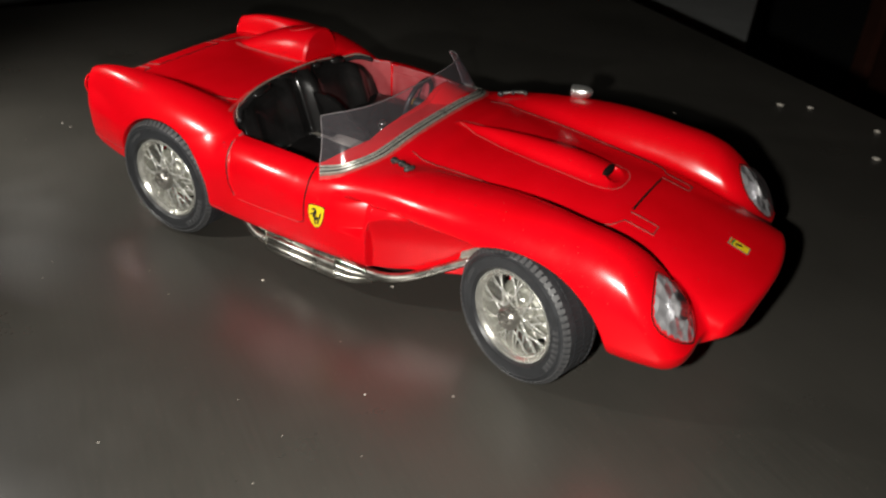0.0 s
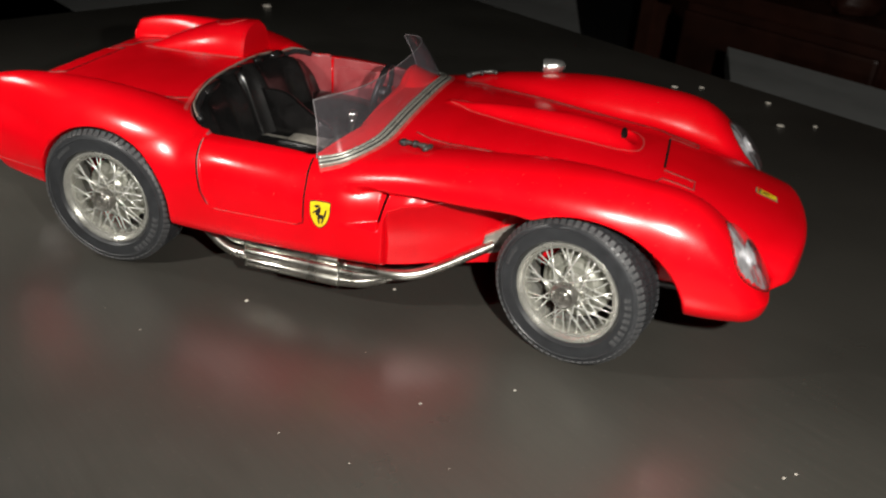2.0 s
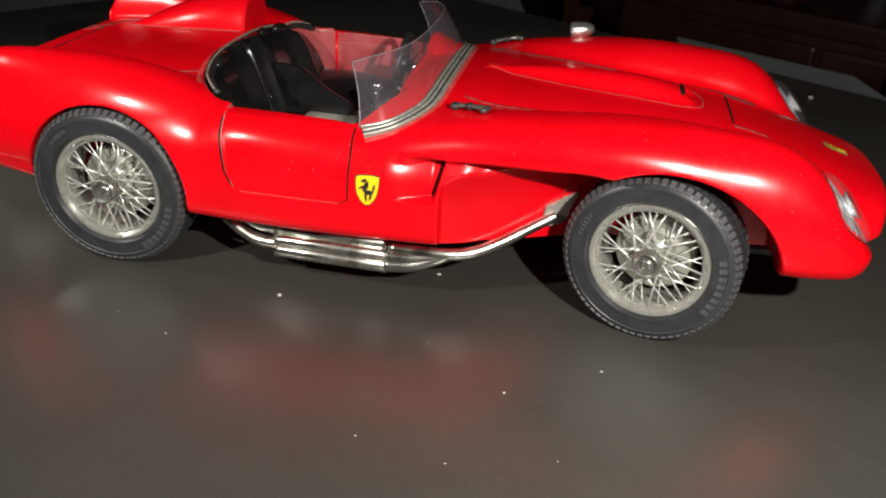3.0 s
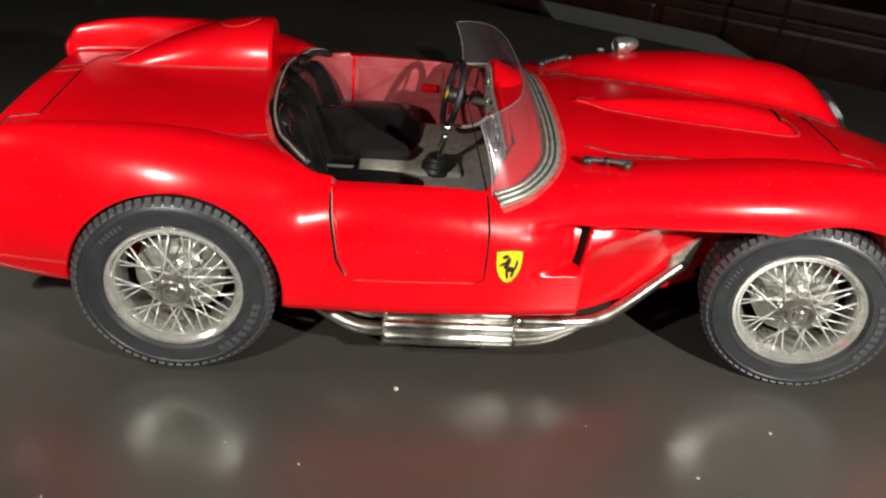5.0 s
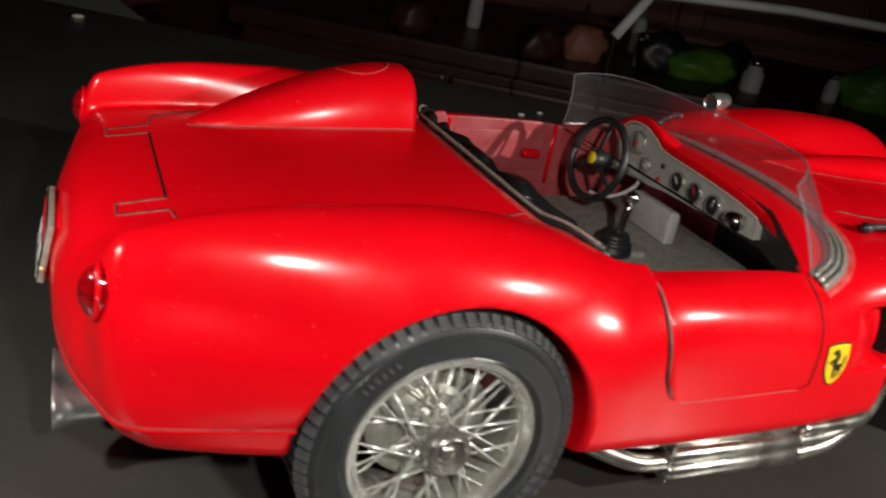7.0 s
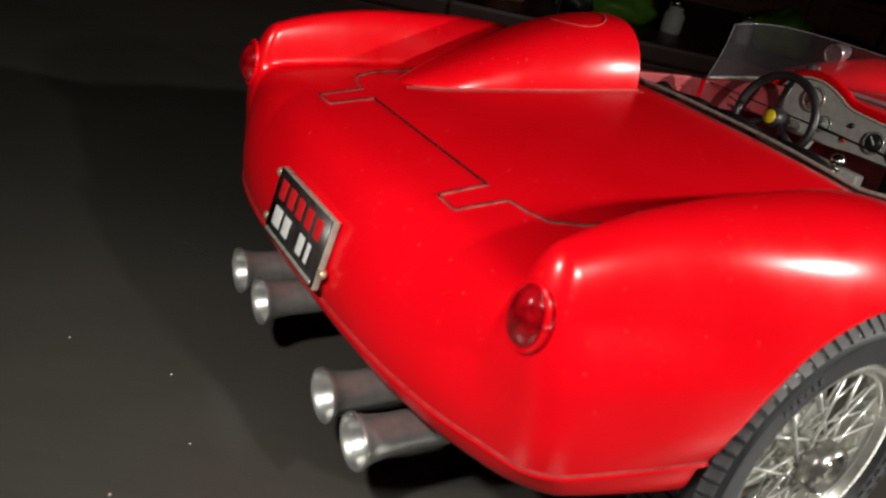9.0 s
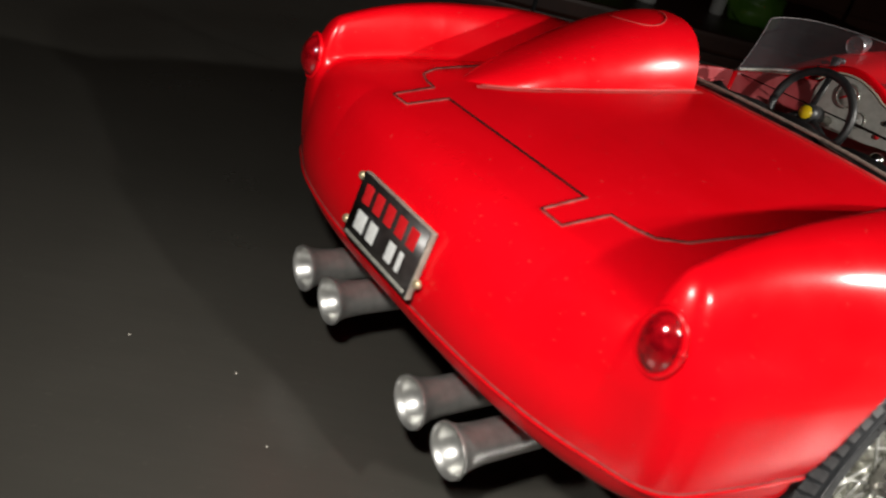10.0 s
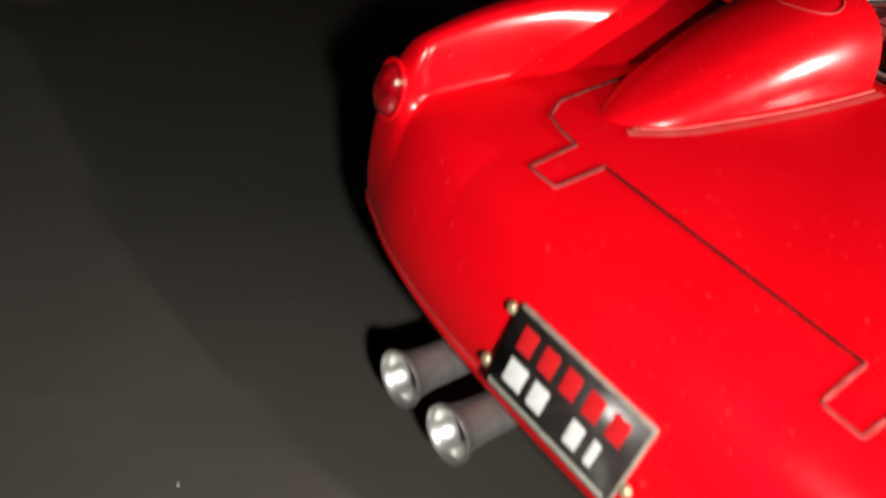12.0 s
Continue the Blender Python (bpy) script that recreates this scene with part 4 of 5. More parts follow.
# bonnet latches: a ball, a strap and a crossed end
for side in (-1, 1):
    a = settle(np.array([[0.315, side * 0.565, 0.83], [0.385, side * 0.598, 0.83], [0.455, side * 0.630, 0.83]]), 12)
    n = unit(slope(a))
    line = spline([p + m * h for p, m, h in zip(a, n, (0.018, 0.024, 0.018))], 13)
    latch = part("bonnet_latch", sweep(line, [0.010, 0.012, 0.012, 0.011, 0.010, 0.009, 0.009, 0.009, 0.010, 0.012, 0.014, 0.014, 0.010], 10), DARKSTEEL, car, "dark metal strap latch")
    part("latch_ball", ball(a[0] + n[0] * 0.016, (0.022, 0.020, 0.019), 18, 10), BLACK, latch)
    part("latch_collar", moved(lathe([(0.010, -0.008), (0.017, -0.007), (0.018, 0.0), (0.017, 0.007), (0.010, 0.008)], 16), Matrix.Translation(a[1] + n[1] * 0.022) @ Vector(a[2] - a[0]).to_track_quat("Y", "Z").to_matrix().to_4x4()), BLACK, latch)
    across = np.cross(unit((a[2] - a[0])[None])[0], n[2])
    end = a[2] + n[2] * 0.016
    part("latch_foot", sweep([end - across * 0.028, end - across * 0.012, end, end + across * 0.012, end + across * 0.028], [0.010, 0.014, 0.011, 0.014, 0.010], 10), DARKSTEEL, latch)

# wing mirror
foot_m = from_above([(0.76, 0.745)])[0]
mirror = part("wing_mirror", moved(lathe([(0.001, 0.076), (0.018, 0.070), (0.032, 0.052), (0.040, 0.022), (0.044, -0.015), (0.045, -0.044), (0.041, -0.052), (0.036, -0.046), (0.001, -0.044)], 28), Matrix.Translation(foot_m + np.array([0, 0, 0.037])) @ Matrix.Rotation(radians(-80), 4, "Z") @ Matrix.Rotation(radians(8), 4, "X")), MIRRORMETAL, car, "bullet-shaped chrome wing mirror", angle=40)
part("mirror_foot", sweep([foot_m - np.array([0, 0, 0.01]), foot_m + np.array([0, 0, 0.008]), foot_m + np.array([0, 0, 0.03])], [0.046, 0.032, 0.024], 12, up=(1, 0, 0)), MIRRORMETAL, mirror)

# ---- headrest fairing ----
fx = np.linspace(-0.96, -1.68, 34)
ftop = Line([(-1.68, 0.775), (-1.57, 0.83), (-1.4, 0.91), (-1.2, 0.985), (-1.08, 1.012), (-0.90, 1.022)])
fw = Line([(-1.68, 0.02), (-1.57, 0.08), (-1.4, 0.125), (-1.2, 0.16), (-1.05, 0.175), (-0.90, 0.18)])
FAIR_Y = 0.375
grid = []
for x in fx:
    row = []
    for a in np.linspace(-90, 90, 25):
        s, c = math.sin(radians(a)), math.cos(radians(a))
        row.append((x, FAIR_Y + fw(x) * math.copysign(abs(s) ** 0.75, s), 0.74 + (ftop(x) - 0.74) * abs(c) ** 0.75))
    grid.append(row)
g = sheet(grid)
front_ring = [(-0.945, FAIR_Y + (y - FAIR_Y) * 0.93, 0.74 + (z - 0.74) * 0.96) for x, y, z in grid[0]]
v = np.concatenate([g[0], front_ring])
k0 = len(g[0])
f = g[1] + [(j, k0 + j, k0 + j + 1, j + 1) for j in range(24)][::1] + [tuple(k0 + j for j in range(25))]
f = [q[::-1] for q in f]
fair = part("headrest_fairing", (v, f), RED, car, "tapering red headrest fairing on the tail", angle=50)
low = settle(np.array([(x, FAIR_Y - (fw(x) + 0.020), float(from_above([(x, FAIR_Y - fw(x) - 0.02)])[0][2])) for x in fx[:-1]]), 6)
part("dust_line", ribbon(low, 0.011, 0.003), HAZE, car, "thin film of pale dust beside the fairing")
part("fairing_seam", sweep([(x, FAIR_Y - (fw(x) + 0.002), float(from_above([(x, FAIR_Y - fw(x) - 0.004)])[0][2])) for x in fx[:-2]], 0.0035, 6), HAZE, car, "dust in the seam of the fairing")
arc = []
for a in np.linspace(180, 360, 24):
    x, y = -1.10 + 0.09 * math.cos(radians(a)), 0.40 + 0.10 * math.sin(radians(a))
    s = min(abs(y - FAIR_Y) / float(fw(x)), 1.0) ** (1 / 0.75)
    arc.append((x, y, 0.742 + (float(ftop(x)) - 0.74) * math.sqrt(max(1 - s * s, 0)) ** 0.75))
part("filler_cap_line", sweep(arc, 0.0018, 6), HAZE, fair)

# ---- exhausts ----
tip_prof = [(0.045, 0.0), (0.046, 0.16), (0.050, 0.20), (0.058, 0.225), (0.063, 0.232), (0.062, 0.238), (0.056, 0.235), (0.051, 0.220), (0.044, 0.203), (0.034, 0.190), (0.020, 0.181), (0.001, 0.178)]
for y in (-0.365, -0.205, 0.205, 0.365):
    m = Matrix.Translation((-1.80, y, 0.245)) @ Matrix.Rotation(radians(90), 4, "Z")
    part("exhaust_tip", moved(lathe(tip_prof, 32), m), TIPMETAL, car, "flared chrome exhaust tip", angle=45)
pipes = [
    [(0.785, -0.545, 0.392), (0.738, -0.566, 0.366), (0.664, -0.604, 0.328), (0.545, -0.666, 0.270), (0.440, -0.722, 0.240), (0.325, -0.756, 0.236), (0.09, -0.762, 0.232)],
    [(0.36, -0.750, 0.232), (0.29, -0.768, 0.202), (0.20, -0.778, 0.170), (0.09, -0.780, 0.156)],
    [(0.35, -0.752, 0.232), (0.27, -0.766, 0.214), (0.18, -0.773, 0.203), (0.09, -0.775, 0.200)],
]
for p in pipes:
    part("side_exhaust_pipe", sweep(spline(p, 40), np.linspace(0.0240, 0.029, 40), 12), STEEL, car, "bent worn chrome side exhaust pipe")
for y, z in ((-0.745, 0.245), (-0.772, 0.200), (-0.780, 0.155)):
    part("silencer", sweep([(0.09, y, z), (0.08, y, z), (-0.40, y, z), (-0.42, y, z)], [0.026, 0.033, 0.033, 0.026], 14), STEEL, car, "long chrome silencer tube")
for y, z, y2 in ((-0.745, 0.245, -0.60), (-0.77, 0.18, -0.64)):
    part("side_exhaust_pipe", sweep(spline([(-0.40, y, z), (-0.52, y + 0.01, z + 0.005), (-0.66, (y + y2) / 2, z + 0.05), (-0.80, y2, 0.31)], 20), 0.028, 12), STEEL, car, "chrome tail of the side exhaust")
for x in (0.085, -0.415):
    part("exhaust_clamp", block((x, -0.765, 0.200), (0.006, 0.072, 0.150), 0.002), CHROME, car, "thin chrome clamp")

rim_line = rounded([(0.738, 0.432), (0.884, 0.505), (0.872, 0.478), (0.846, 0.415), (0.838, 0.365), (0.815, 0.345), (0.760, 0.330), (0.722, 0.350), (0.732, 0.395)], 2)
k = len(rim_line)
flange = np.concatenate([[(x, -(0.762 - 0.515 * (x - 0.30)) - d, z) for x, z in (rim_line - rim_line.mean(0)) * w + rim_line.mean(0)] for d, w in ((-0.02, 1.0), (0.016, 1.0), (0.026, 0.90))])
flange_f = [tuple(range(k)), tuple(range(2 * k, 3 * k))[::-1]] + [(r * k + q, (r + 1) * k + q, (r + 1) * k + (q + 1) % k, r * k + (q + 1) % k) for r in (0, 1) for q in range(k)]
part("exhaust_flange", (flange, flange_f), FLANGE, car, "flattened dusty flange of the side exhaust", angle=40)

# ---- plate ----
pc, tilt = np.array([-2.045, 0.0, 0.558]), 10
pm = Matrix.Translation(pc) @ Matrix.Rotation(radians(tilt), 4, "Y")


def on_plate(y, z, w, h, d0, d1, bevel=0.0):
    return moved(block((-(d0 + d1) / 2, y, z), (d1 - d0, w, h), bevel), pm)


plate = part("number_plate", on_plate(0, 0, 0.292, 0.162, 0.0, 0.016, 0.003), PLATE, car, "black number plate with red and white marks")
part("plate_face", on_plate(0, 0.001, 0.287, 0.157, 0.016, 0.019), INK, plate)
part("plate_edge", on_plate(0, -0.068, 0.27, 0.009, 0.016, 0.022, 0.002), TARNISH, plate)
for i in range(5):
    part("plate_mark", on_plate(0.100 - i * 0.050, 0.040, 0.032, 0.046, 0.019, 0.021, 0.001), REDINK, plate)
for y, w in ((0.092, 0.042), (0.038, 0.034), (-0.046, 0.028), (-0.086, 0.016)):
    part("plate_mark", on_plate(y, -0.024, w, 0.046, 0.019, 0.021, 0.001), WHITE, plate)
for y, z in ((0.160, 0.062), (0.160, -0.050), (-0.156, -0.035)):
    part("plate_pin", moved(ball((-0.01, y, z), (0.010, 0.011, 0.011), 12, 8), pm), BRASS, plate)
part("plate_bracket", on_plate(0, 0, 0.26, 0.15, -0.05, 0.0), RED, plate)

# ---- badges ----


def on_side(lift):
    def lay(p):
        q = from_side(p)
        return q + unit(slope(q)) * lift

    return lay


def on_top(lift):
    def lay(p):
        q = from_above(p)
        return q + unit(slope(q)) * lift

    return lay


def shield(s):
    pts = [(-0.05, 0.062), (-0.03, 0.066), (0, 0.067), (0.03, 0.066), (0.05, 0.062), (0.050, 0.02), (0.044, -0.015), (0.030, -0.045), (0.014, -0.062), (0, -0.068)]
    pts += [(-x, z) for x, z in pts[-2:4:-1]]
    return [(0.018 + x * s, 0.535 + z * s) for x, z in pts]


badge = part("side_badge", outline_patch(shield(1.0), on_side(0.0030)), INK, car, "yellow shield badge with a dark emblem")
part("badge_field", outline_patch(shield(0.93), on_side(0.0045)), YELLOW, badge)
for cx, cz, rx, rz, tilt in ((0.012, 0.552, 0.010, 0.024, -20), (0.004, 0.576, 0.013, 0.007, 20), (0.024, 0.528, 0.016, 0.011, 10), (0.014, 0.508, 0.005, 0.020, 10), (0.034, 0.512, 0.005, 0.020, -15), (-0.006, 0.548, 0.014, 0.0045, 35), (0.045, 0.545, 0.005, 0.020, -10)):
    pts = []
    for a in np.linspace(0, 2 * np.pi, 14, endpoint=False):
        u, w = rx * math.cos(a), rz * math.sin(a)
        t = radians(tilt)
        pts.append((cx + u * math.cos(t) - w * math.sin(t), cz + u * math.sin(t) + w * math.cos(t)))
    part("badge_emblem", outline_patch(pts, on_side(0.006)), INK, badge)


def rect(cx, cy, w, h, turn=0.0):
    c, s = math.cos(radians(turn)), math.sin(radians(turn))
    pts = [(-1, -1), (0, -1), (1, -1), (1, 0), (1, 1), (0, 1), (-1, 1), (-1, 0)]
    return [(cx + u * w / 2 * c - v * h / 2 * s, cy + u * w / 2 * s + v * h / 2 * c) for u, v in pts]


nb = part("nose_badge", outline_patch(rect(1.99, 0.0, 0.108, 0.066), on_top(0.003)), PLATE, car, "small yellow rectangular badge")
part("badge_field", outline_patch(rect(1.99, 0.0, 0.098, 0.056), on_top(0.0045)), YELLOW, nb)
part("badge_emblem", outline_patch(rect(1.986, 0.0, 0.036, 0.018, 25), on_top(0.006)), INK, nb)
part("badge_stripe", outline_patch(rect(1.948, 0.0, 0.008, 0.054), on_top(0.006)), REDINK, nb)
part("badge_stripe", outline_patch(rect(1.957, 0.0, 0.008, 0.054), on_top(0.006)), GREENINK, nb)

# side vent slot
slot = [(0.292 + 0.22 * (z - 0.53), z) for z in np.linspace(0.520, 0.665, 8)]
slot += [(x - 0.018, z) for x, z in slot[::-1]]
for side in (-1, 1):
    lay = lambda p, side=side: from_side(p, side) + unit(slope(from_side(p, side))) * 0.003
    part("side_vent", outline_patch(slot, lay), GAP, car, "narrow dark vent slot")
part("scoop_mouth", ball((1.265, 0, 0.845), (0.02, 0.075, 0.028), 20, 10), GAP, car, "dark scoop opening")

# ---- cockpit ----
part("cockpit_floor", block((-0.25, 0, 0.485), (1.12, 1.10, 0.03), 0.005), FLOOR_IN, car, "dusty grey floor")
part("tunnel", block((-0.32, 0.0, 0.500), (0.46, 0.13, 0.04), 0.015), FLOOR_IN, car)


def rear_wall(y, z):
    return -0.50 - 0.10 * (z - 0.75) - 0.385 * (1 - (abs(y) / 0.705) ** 2.8) ** (1 / 2.8)


def seat(y0, y1, ridges, cushion):
    """A bucket seat: a back with padded ridges that leans on the rear wall, and a hollow cushion."""
    g = []
    for s in np.linspace(0, 1, 14):
        row = []
        for y in np.linspace(y0, y1, 41):
            edge = min(y - y0, y1 - y) / (y1 - y0)
            z = 0.46 + (0.410 - 0.12 * (abs(y) / 0.6) ** 3 - 0.030 * max(1 - edge / 0.07, 0) ** 2) * s
            pad = sum(h * math.exp(-(((y - c) / w) ** 2)) for c, h, w in ridges) * (1 - 0.55 * s**5)
            row.append((rear_wall(y, z) + 0.075 + 0.085 * (1 - s) ** 1.3 + pad - 0.03 * s**8, y, z))
        g.append(row)
    part("seat_back", sheet(g, np.broadcast_to((-0.055, 0, -0.005), (14, 41, 3))), SEAT, car, "black glossy moulded seat back with padded ridges", angle=70)
    g = []
    for s in np.linspace(0, 1, 14):
        row = []
        for w in np.linspace(0, 1, 25):
            y = y0 + (y1 - y0) * w
            round_off = 0.03 * s**6
            row.append((-0.68 + 0.42 * s, y, cushion(w) - round_off - 0.02 * abs(2 * w - 1) ** 8))
        g.append(row)
    part("seat_cushion", sheet(g, np.broadcast_to((0, 0, -0.05), (14, 25, 3))), SEAT, car, "black hollow bucket cushion", angle=70)


seat(-0.60, -0.03, ((-0.50, 0.040, 0.06), (-0.13, 0.055, 0.055)), lambda w: 0.520 + 0.012 * math.sin(w * 9.4))
seat(-0.02, 0.60, ((0.075, 0.085, 0.055), (0.47, 0.060, 0.06)), lambda w: 0.510 + 0.095 * max((w - 0.25) / 0.75, 0) ** 1.6)
side_line = rounded([(-0.80, 0.50), (-0.80, 0.748), (-0.66, 0.750), (-0.58, 0.735), (-0.52, 0.690), (-0.45, 0.640), (-0.38, 0.605), (-0.33, 0.585), (-0.325, 0.50)], 2)
k = len(side_line)
shell = np.concatenate([[(x, 0.040, z) for x, z in side_line], [(x, 0.052 + 0.0 * z, z) for x, z in side_line * (0.99, 1.004)], [(x, 0.085, z - 0.006) for x, z in side_line]])
shell_f = [tuple(range(k))[::-1], tuple(range(2 * k, 3 * k))] + [(r * k + q, r * k + (q + 1) % k, (r + 1) * k + (q + 1) % k, (r + 1) * k + q) for r in (0, 1) for q in range(k)]
part("seat_side", (shell, shell_f), SEAT, car, "glossy black side of the driver's seat shell", angle=45)
for x, z0, z1 in ((-0.600, 0.50, 0.765), (-0.10, 0.50, 0.76)):
    part("door_pillar", sweep([(x, 0.702, z0), (x, 0.702, (z0 + z1) / 2), (x, 0.700, z1)], 0.009, 8, up=(1, 0, 0)), RED, car, "red inner edge of the door")
rim_path = []
for a in np.linspace(152, 28, 40):
    s, c = math.sin(radians(a)), math.cos(radians(a))
    rim_path.append((-0.50 - 0.372 * abs(s) ** 0.714, 0.69 * math.copysign(abs(c) ** 0.714, c), 0.9))
rp = np.array(rim_path)
rp[:, 2] = from_above(rp[:, :2] + (rp[:, :2] - np.array([-0.4, 0])) * 0.07)[:, 2]
part("cockpit_trim", sweep(rp + np.array([0.005, 0, -0.004]), 0.015, 10), BLACK, car, "black padded cockpit edge")
for y_hi, y_lo, r in ((0.47, 0.30, 0.028), (0.29, 0.12, 0.026), (0.07, -0.17, 0.026), (-0.18, -0.42, 0.024)):
    some = rp[(rp[:, 1] < y_hi) & (rp[:, 1] > y_lo)]
    k = np.linspace(0, math.pi, len(some))
    part("seat_top", sweep(some + np.array([0.022, 0, 0.002]), r * (0.35 + 0.65 * np.sin(k) ** 0.5), 12), SEAT, car, "padded top of the seat back")
part("dust_line", sweep(rp + np.array([-0.012, 0, 0.013]), 0.0055, 6), DUST, car, "dust along the cockpit edge")
behind = from_above(rp[4:-4, :2] + (rp[4:-4, :2] - np.array([-0.45, 0])) * 0.085)
part("dust_film", ribbon(behind, 0.010, 0.0022), HAZE, car, "thin film of pale dust behind the cockpit")

# dashboard
dash_pts = [(-0.40, 0.722), (-0.40, 0.790), (-0.30, 0.806), (-0.15, 0.822), (-0.02, 0.830), (0.14, 0.838), (0.20, 0.862), (0.27, 0.888), (0.35, 0.884), (0.41, 0.855), (0.43, 0.79), (0.42, 0.71), (0.35, 0.682), (0.18, 0.690), (0.08, 0.704)]
dp = rounded(dash_pts + dash_pts[:1], 2)
front = np.array([(0.030, y, z) for y, z in dp])
back = front + np.array([0.05, 0, 0])
n = len(front)
dash_geo = (np.concatenate([front, back]), [tuple(range(n))] + [(j, (j + 1) % n, n + (j + 1) % n, n + j)[::-1] for j in range(n)])
dash = part("dashboard", dash_geo, DASH, car, "grey dashboard with round gauges", smooth=False)
brow = spline([(0.036, -0.50, 0.780), (0.046, -0.40, 0.804), (0.047, -0.30, 0.822), (0.047, -0.15, 0.836), (0.047, 0.0, 0.844), (0.047, 0.14, 0.853), (0.047, 0.20, 0.880), (0.047, 0.28, 0.904), (0.047, 0.37, 0.896), (0.047, 0.44, 0.845)], 52)
part("dash_hood", sweep(brow, 0.017, 10), RED, dash, "red rolled dash edge")
part("dash_piping", sweep(brow[6:] + np.array([-0.018, 0, -0.012]), 0.0045, 6), PIPING, dash, "cream piping under the dash edge")


def gauge(y, z, r, face, needle):
    m = Matrix.Translation((0.028, y, z)) @ Matrix.Rotation(radians(90), 4, "Z")
    ob = part("gauge", moved(lathe([(r, 0.0), (r, 0.010), (r * 0.86, 0.012), (r * 0.80, 0.004)], 24), m), SILVER, dash)
    part("gauge_face", moved(lathe([(r * 0.84, 0.0), (r * 0.84, 0.0085), (0.0005, 0.009)], 24), m), face, dash)
    part("needle", moved(block((0, 0.0105, r * 0.25), (r * 0.16, 0.002, r * 0.85)), m @ Matrix.Rotation(radians(40 + 300 * y), 4, "Y")), needle, dash)


gauge(0.29, 0.825, 0.046, DASH, REDINK)
gauge(0.215, 0.760, 0.030, DASH, WHITE)
gauge(0.012, 0.766, 0.039, INK, WHITE)
gauge(-0.088, 0.762, 0.039, INK, REDINK)
gauge(-0.192, 0.757, 0.039, INK, WHITE)
part("switch", ball((0.026, 0.125, 0.735), (0.008, 0.010, 0.010), 10, 6), REDINK, dash)
part("switch", ball((0.026, 0.115, 0.79), (0.008, 0.010, 0.010), 10, 6), INK, dash)
part("horn", moved(lathe([(0.001, 0.05), (0.020, 0.045), (0.030, 0.02), (0.030, -0.02), (0.001, -0.03)], 18), Matrix.Translation((0.006, -0.330, 0.758))), CHROME, dash, "chrome fitting")
part("pedal_box", block((0.09, 0.17, 0.565), (0.05, 0.26, 0.13), 0.012), PALEPLASTIC, car, "pale grey box under the dashboard")
part("cable", sweep(spline([(-0.14, 0.30, 0.615), (-0.09, 0.29, 0.600), (-0.03, 0.27, 0.612), (0.02, 0.25, 0.650), (0.04, 0.24, 0.69)], 20), 0.008, 8), PALEPLASTIC, car, "pale plastic cable under the dashboard")
part("door_panel", block((-0.36, 0.702, 0.640), (0.42, 0.010, 0.17), 0.004), RED_IN, car, "dusty red panel inside the door")
part("door_pull", block((-0.215, 0.672, 0.640), (0.085, 0.035, 0.038), 0.012), RED, car, "red pull on the inside of the door")

# cowl hump before the driver
g = []
for s in np.linspace(0, 1, 12):
    row = []
    for w in np.linspace(-1, 1, 25):
        h = max(math.cos(w * math.pi / 2), 0.0) ** 0.8
        y = 0.315 + w * 0.20
        x = 0.048 + 0.165 * s
        base = 0.815
        row.append((x, y, base + (0.085 * (1 - s) ** 0.8 + 0.02) * h))
    g.append(row)
part("dash_cowl", sheet(g, np.broadcast_to((0, 0, -0.02), (12, 25, 3))), RED, car, "red hump in the scuttle before the driver")

# steering wheel and levers
boss = Vector((-0.128, 0.316, 0.742))
axis = Vector((-0.96, -0.05, 0.20)).normalized()
sm = Matrix.Translation(boss) @ axis.to_track_quat("Y", "Z").to_matrix().to_4x4()
ring = [(0.154 * math.cos(a), 0.0, 0.154 * math.sin(a)) for a in np.linspace(0, 2 * np.pi, 49)]
wheel = part("steering_wheel", moved(sweep(ring, 0.0155, 10, up=(0, 1, 0)), sm), BLACK, car, "black three-spoke steering wheel with a yellow boss")
for a in (90, 210, 330):
    part("wheel_spoke", moved(sweep([(0.02 * math.cos(radians(a)), 0.012, 0.02 * math.sin(radians(a))), (0.08 * math.cos(radians(a)), 0.004, 0.08 * math.sin(radians(a))), (0.149 * math.cos(radians(a)), 0, 0.149 * math.sin(radians(a)))], 0.012, 8, 0.35, up=(0, 1, 0)), sm), BLACK, wheel)
part("boss", moved(lathe([(0.001, 0.030), (0.024, 0.030), (0.032, 0.024), (0.036, 0.008), (0.036, -0.05)], 24), sm), BLACK, wheel)
part("boss_badge", moved(lathe([(0.0245, 0.028), (0.0245, 0.032), (0.001, 0.033)], 24), sm), YELLOW, wheel, "yellow centre badge")
part("steering_column", moved(sweep([(0, -0.02, 0), (0, -0.1, 0), (0, -0.22, 0)], 0.018, 12, up=(1, 0, 0)), sm), STEEL, car, "grey steering column")
lever = part("gear_lever", sweep(spline([(-0.20, -0.012, 0.47), (-0.190, -0.010, 0.58), (-0.172, -0.006, 0.690)], 8), [0.026, 0.023, 0.020, 0.018, 0.016, 0.015, 0.015, 0.017], 12, up=(1, 0, 0)), CHROME, car, "chrome gear lever with a ball knob")
part("knob", ball((-0.170, -0.005, 0.707), (0.026, 0.026, 0.026)), CHROME, lever)
part("lever_boot", moved(lathe([(0.001, 0.048), (0.030, 0.048), (0.050, 0.044), (0.056, 0.030), (0.050, 0.024), (0.062, 0.018), (0.068, 0.008), (0.062, 0.000), (0.070, -0.006), (0.074, -0.018), (0.072, -0.03)], 28), Matrix.Translation((-0.20, -0.005, 0.530)) @ Matrix.Rotation(radians(90), 4, "X")), BLACK, lever)

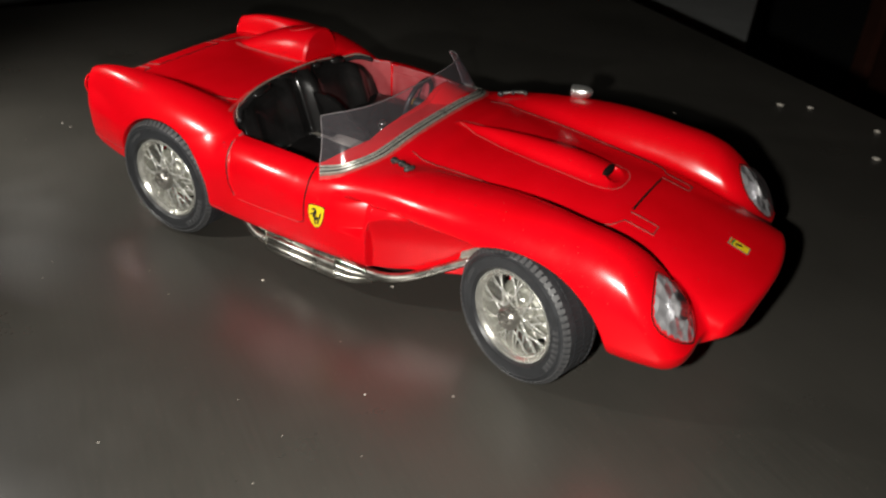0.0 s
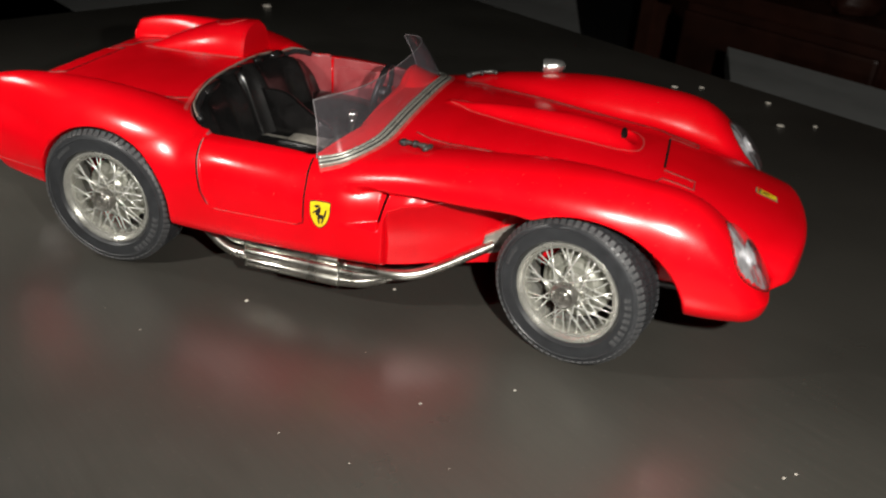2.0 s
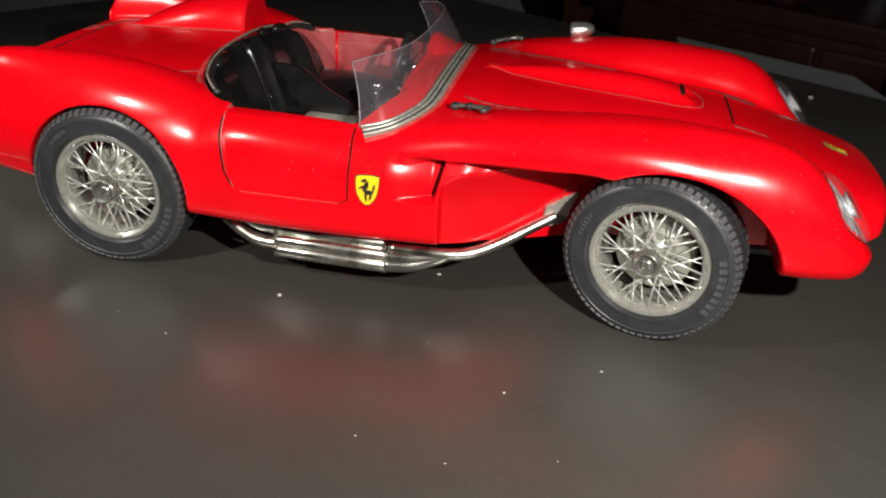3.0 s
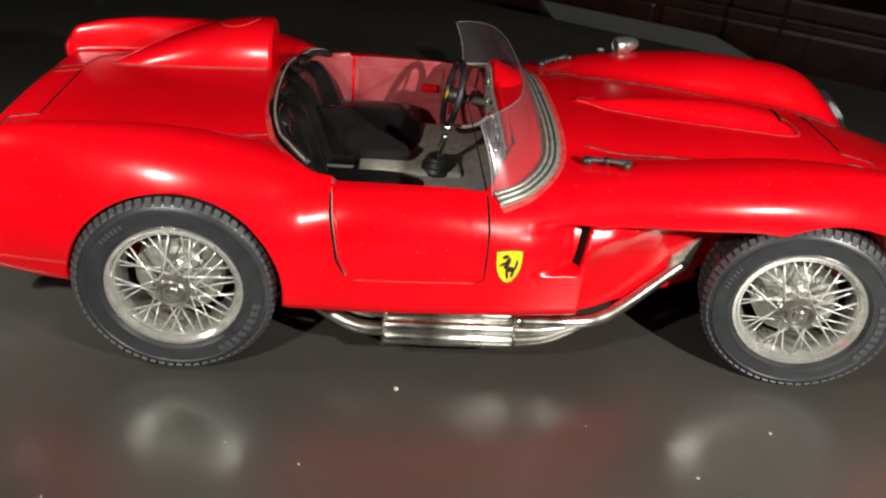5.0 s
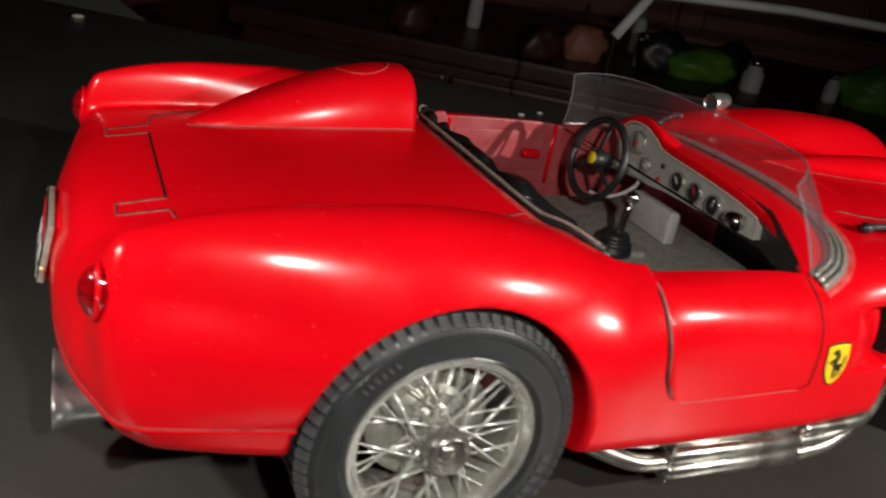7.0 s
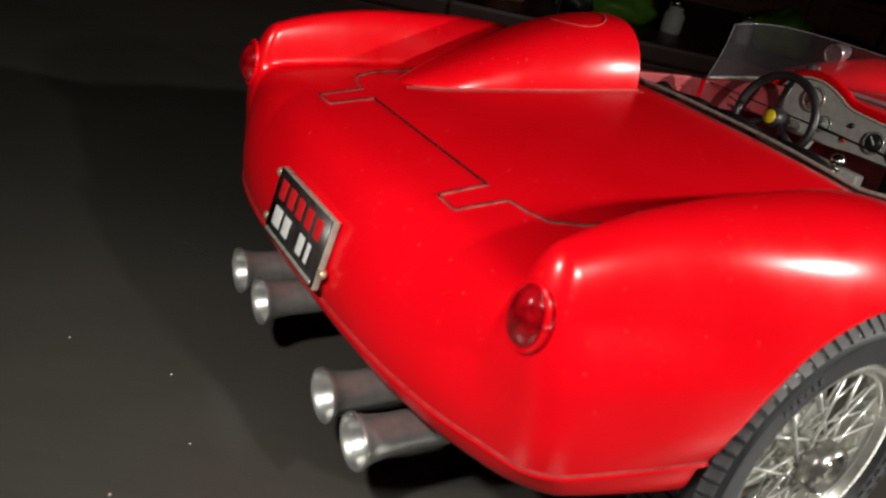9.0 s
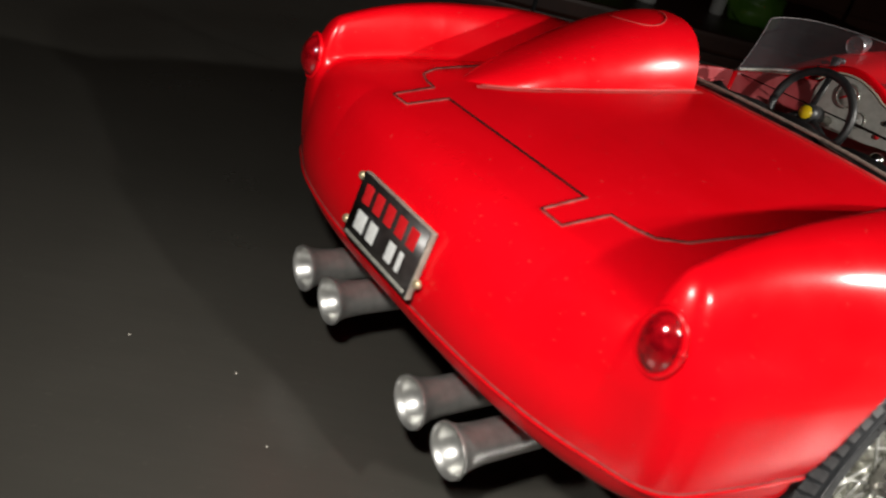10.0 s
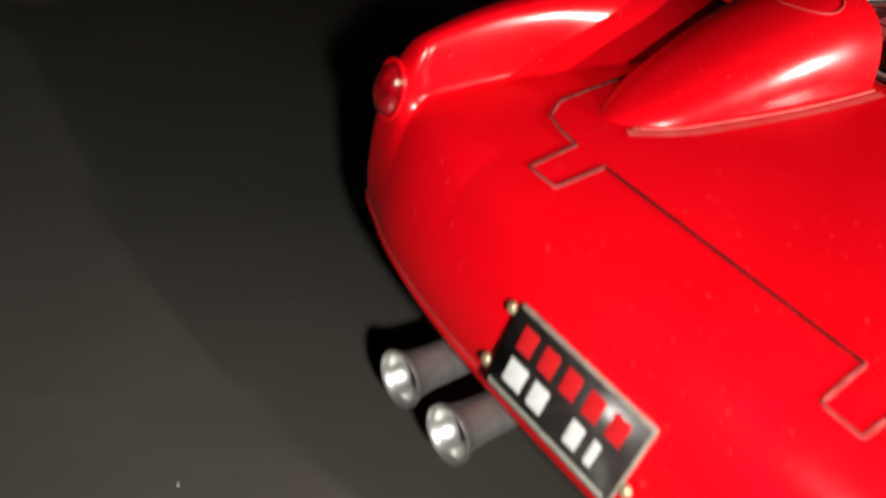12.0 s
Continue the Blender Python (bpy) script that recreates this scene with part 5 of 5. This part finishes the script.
# ---- crumbs on the table ----
rng = random.Random(4)
crumbs = [(1.446, 3.712, 0.028), (1.68, 3.82, 0.024), (2.34, 3.08, 0.03), (2.26, 3.65, 0.028), (2.62, 3.2, 0.026), (0.75, 2.95, 0.012), (-0.355, -0.912, 0.012), (0.282, -0.525, 0.010), (-1.9, 6.0, 0.05), (-3.0, 4.4, 0.05)]
crumbs += [(rng.uniform(-2.5, 2.6), rng.uniform(-2.4, -0.95), rng.uniform(0.003, 0.007)) for _ in range(26)]
crumbs += [(rng.uniform(-3.6, -2.2), rng.uniform(-1.0, 2.0), rng.uniform(0.003, 0.008)) for _ in range(20)]
pieces = [ball((x, y, r * 0.3), (r * rng.uniform(0.7, 1.3), r * rng.uniform(0.6, 1.1), r * 0.4), 7, 5) for x, y, r in crumbs]
tagged(part("crumbs", join(*pieces), SPECK), "pale crumbs and dust scattered on the table", "crumbs", kind="stuff")

# ---- clutter on the sideboard, dim and far ----


def lump(centre, size, seed, rough=0.25):
    v, f = ball((0, 0, 0), (1, 1, 1), 28, 18)
    out = []
    for p in v:
        k = 1 + rough * noise.noise(Vector(p) * 1.7 + Vector((seed, 0, 0))) + 0.5 * rough * noise.noise(Vector(p) * 4.5 + Vector((0, seed, 0)))
        out.append(p * k)
    out = np.array(out) * np.array(size)
    out[:, 2] = np.maximum(out[:, 2], -size[2] * 0.6)
    return out + np.array(centre), f


def on_sideboard(x, y, h):
    return (x, y, DARK_TOP + h)


for i, (x, y, sx, sy, sz) in enumerate(((10.4, 12.2, 0.85, 0.5, 0.40), (13.67, 10.60, 0.75, 0.6, 0.55))):
    tagged(part("plastic_bag", lump(on_sideboard(x, y, sz * 0.6), (sx, sy, sz), i * 3.1), GREENBAG), "crumpled green plastic bag on the sideboard", "bag", "bags on the sideboard")
for x, y, r, h in ((11.0, 11.3, 0.22, 0.55), (12.95, 11.00, 0.16, 0.50), (9.3, 12.9, 0.15, 0.6)):
    jar = part("jar", moved(lathe([(r * 0.9, 0), (r, 0.05), (r, h * 0.7), (r * 0.7, h * 0.85), (r * 0.7, h)], 20), Matrix.Translation(on_sideboard(x, y, 0)) @ Matrix.Rotation(radians(90), 4, "X")), METALBAR)
    tagged(jar, "small shiny jar with a metal lid", "jar", "jars on the sideboard")
    part("lid", moved(lathe([(r * 0.8, h), (r * 0.8, h + 0.12), (0.001, h + 0.14)], 20), Matrix.Translation(on_sideboard(x, y, 0)) @ Matrix.Rotation(radians(90), 4, "X")), CHROME, jar)
for i, (x, y, s, mat) in enumerate(((6.6, 12.6, 0.5, DARKWOOD), (9.6, 12.6, 0.6, BLACK), (11.3, 12.4, 0.55, BLACK), (4.4, 14.0, 0.45, DARKWOOD), (7.87, 12.95, 0.5, LIFTED_WOOD))):
    tagged(part("cushion", lump(on_sideboard(x, y, s * 0.55), (s, s * 0.7, s * 0.9), 9.7 + i), mat), "dark soft cushion lying on the sideboard", "cushion", "cushions on the sideboard")
BAR = [(5.45, 7.8, 0.79), (7.65, 7.4, 0.86), (9.09, 7.0, 0.85), (11.6, 6.3, 0.85)]
rail = part("towel_rail", sweep(BAR, 0.085, 10, 0.8), METALBAR)
tagged(rail, "pale painted metal rail on dark posts behind the table", "rail")
bend = (4.99, 7.8, 0.14)
part("bracket", sweep([BAR[0], tuple((p + q) / 2 for p, q in zip(BAR[0], bend)), bend], 0.075, 10, up=(1, 0, 0)), METALBAR, rail, "pale slanting bracket")
for x, y, z in (bend, BAR[3]):
    part("post", sweep([(x, y, FLOOR_Z), (x, y, (FLOOR_Z + z) / 2), (x, y, z)], 0.03, 10, up=(1, 0, 0)), BLACK, rail, "black post")
for x, y, h in ((6.47, 15.50, 1.5), (10.32, 14.60, 1.2)):
    tagged(part("bottle", moved(lathe([(0.10, 0.0), (0.16, 0.02), (0.17, 0.10), (0.16, h * 0.6), (0.07, h * 0.8), (0.06, h), (0.001, h)], 20), Matrix.Translation(on_sideboard(x, y, 0)) @ Matrix.Rotation(radians(90), 4, "X")), METALBAR), "slim pale bottle standing on the sideboard", "bottle", "bottles on the sideboard")
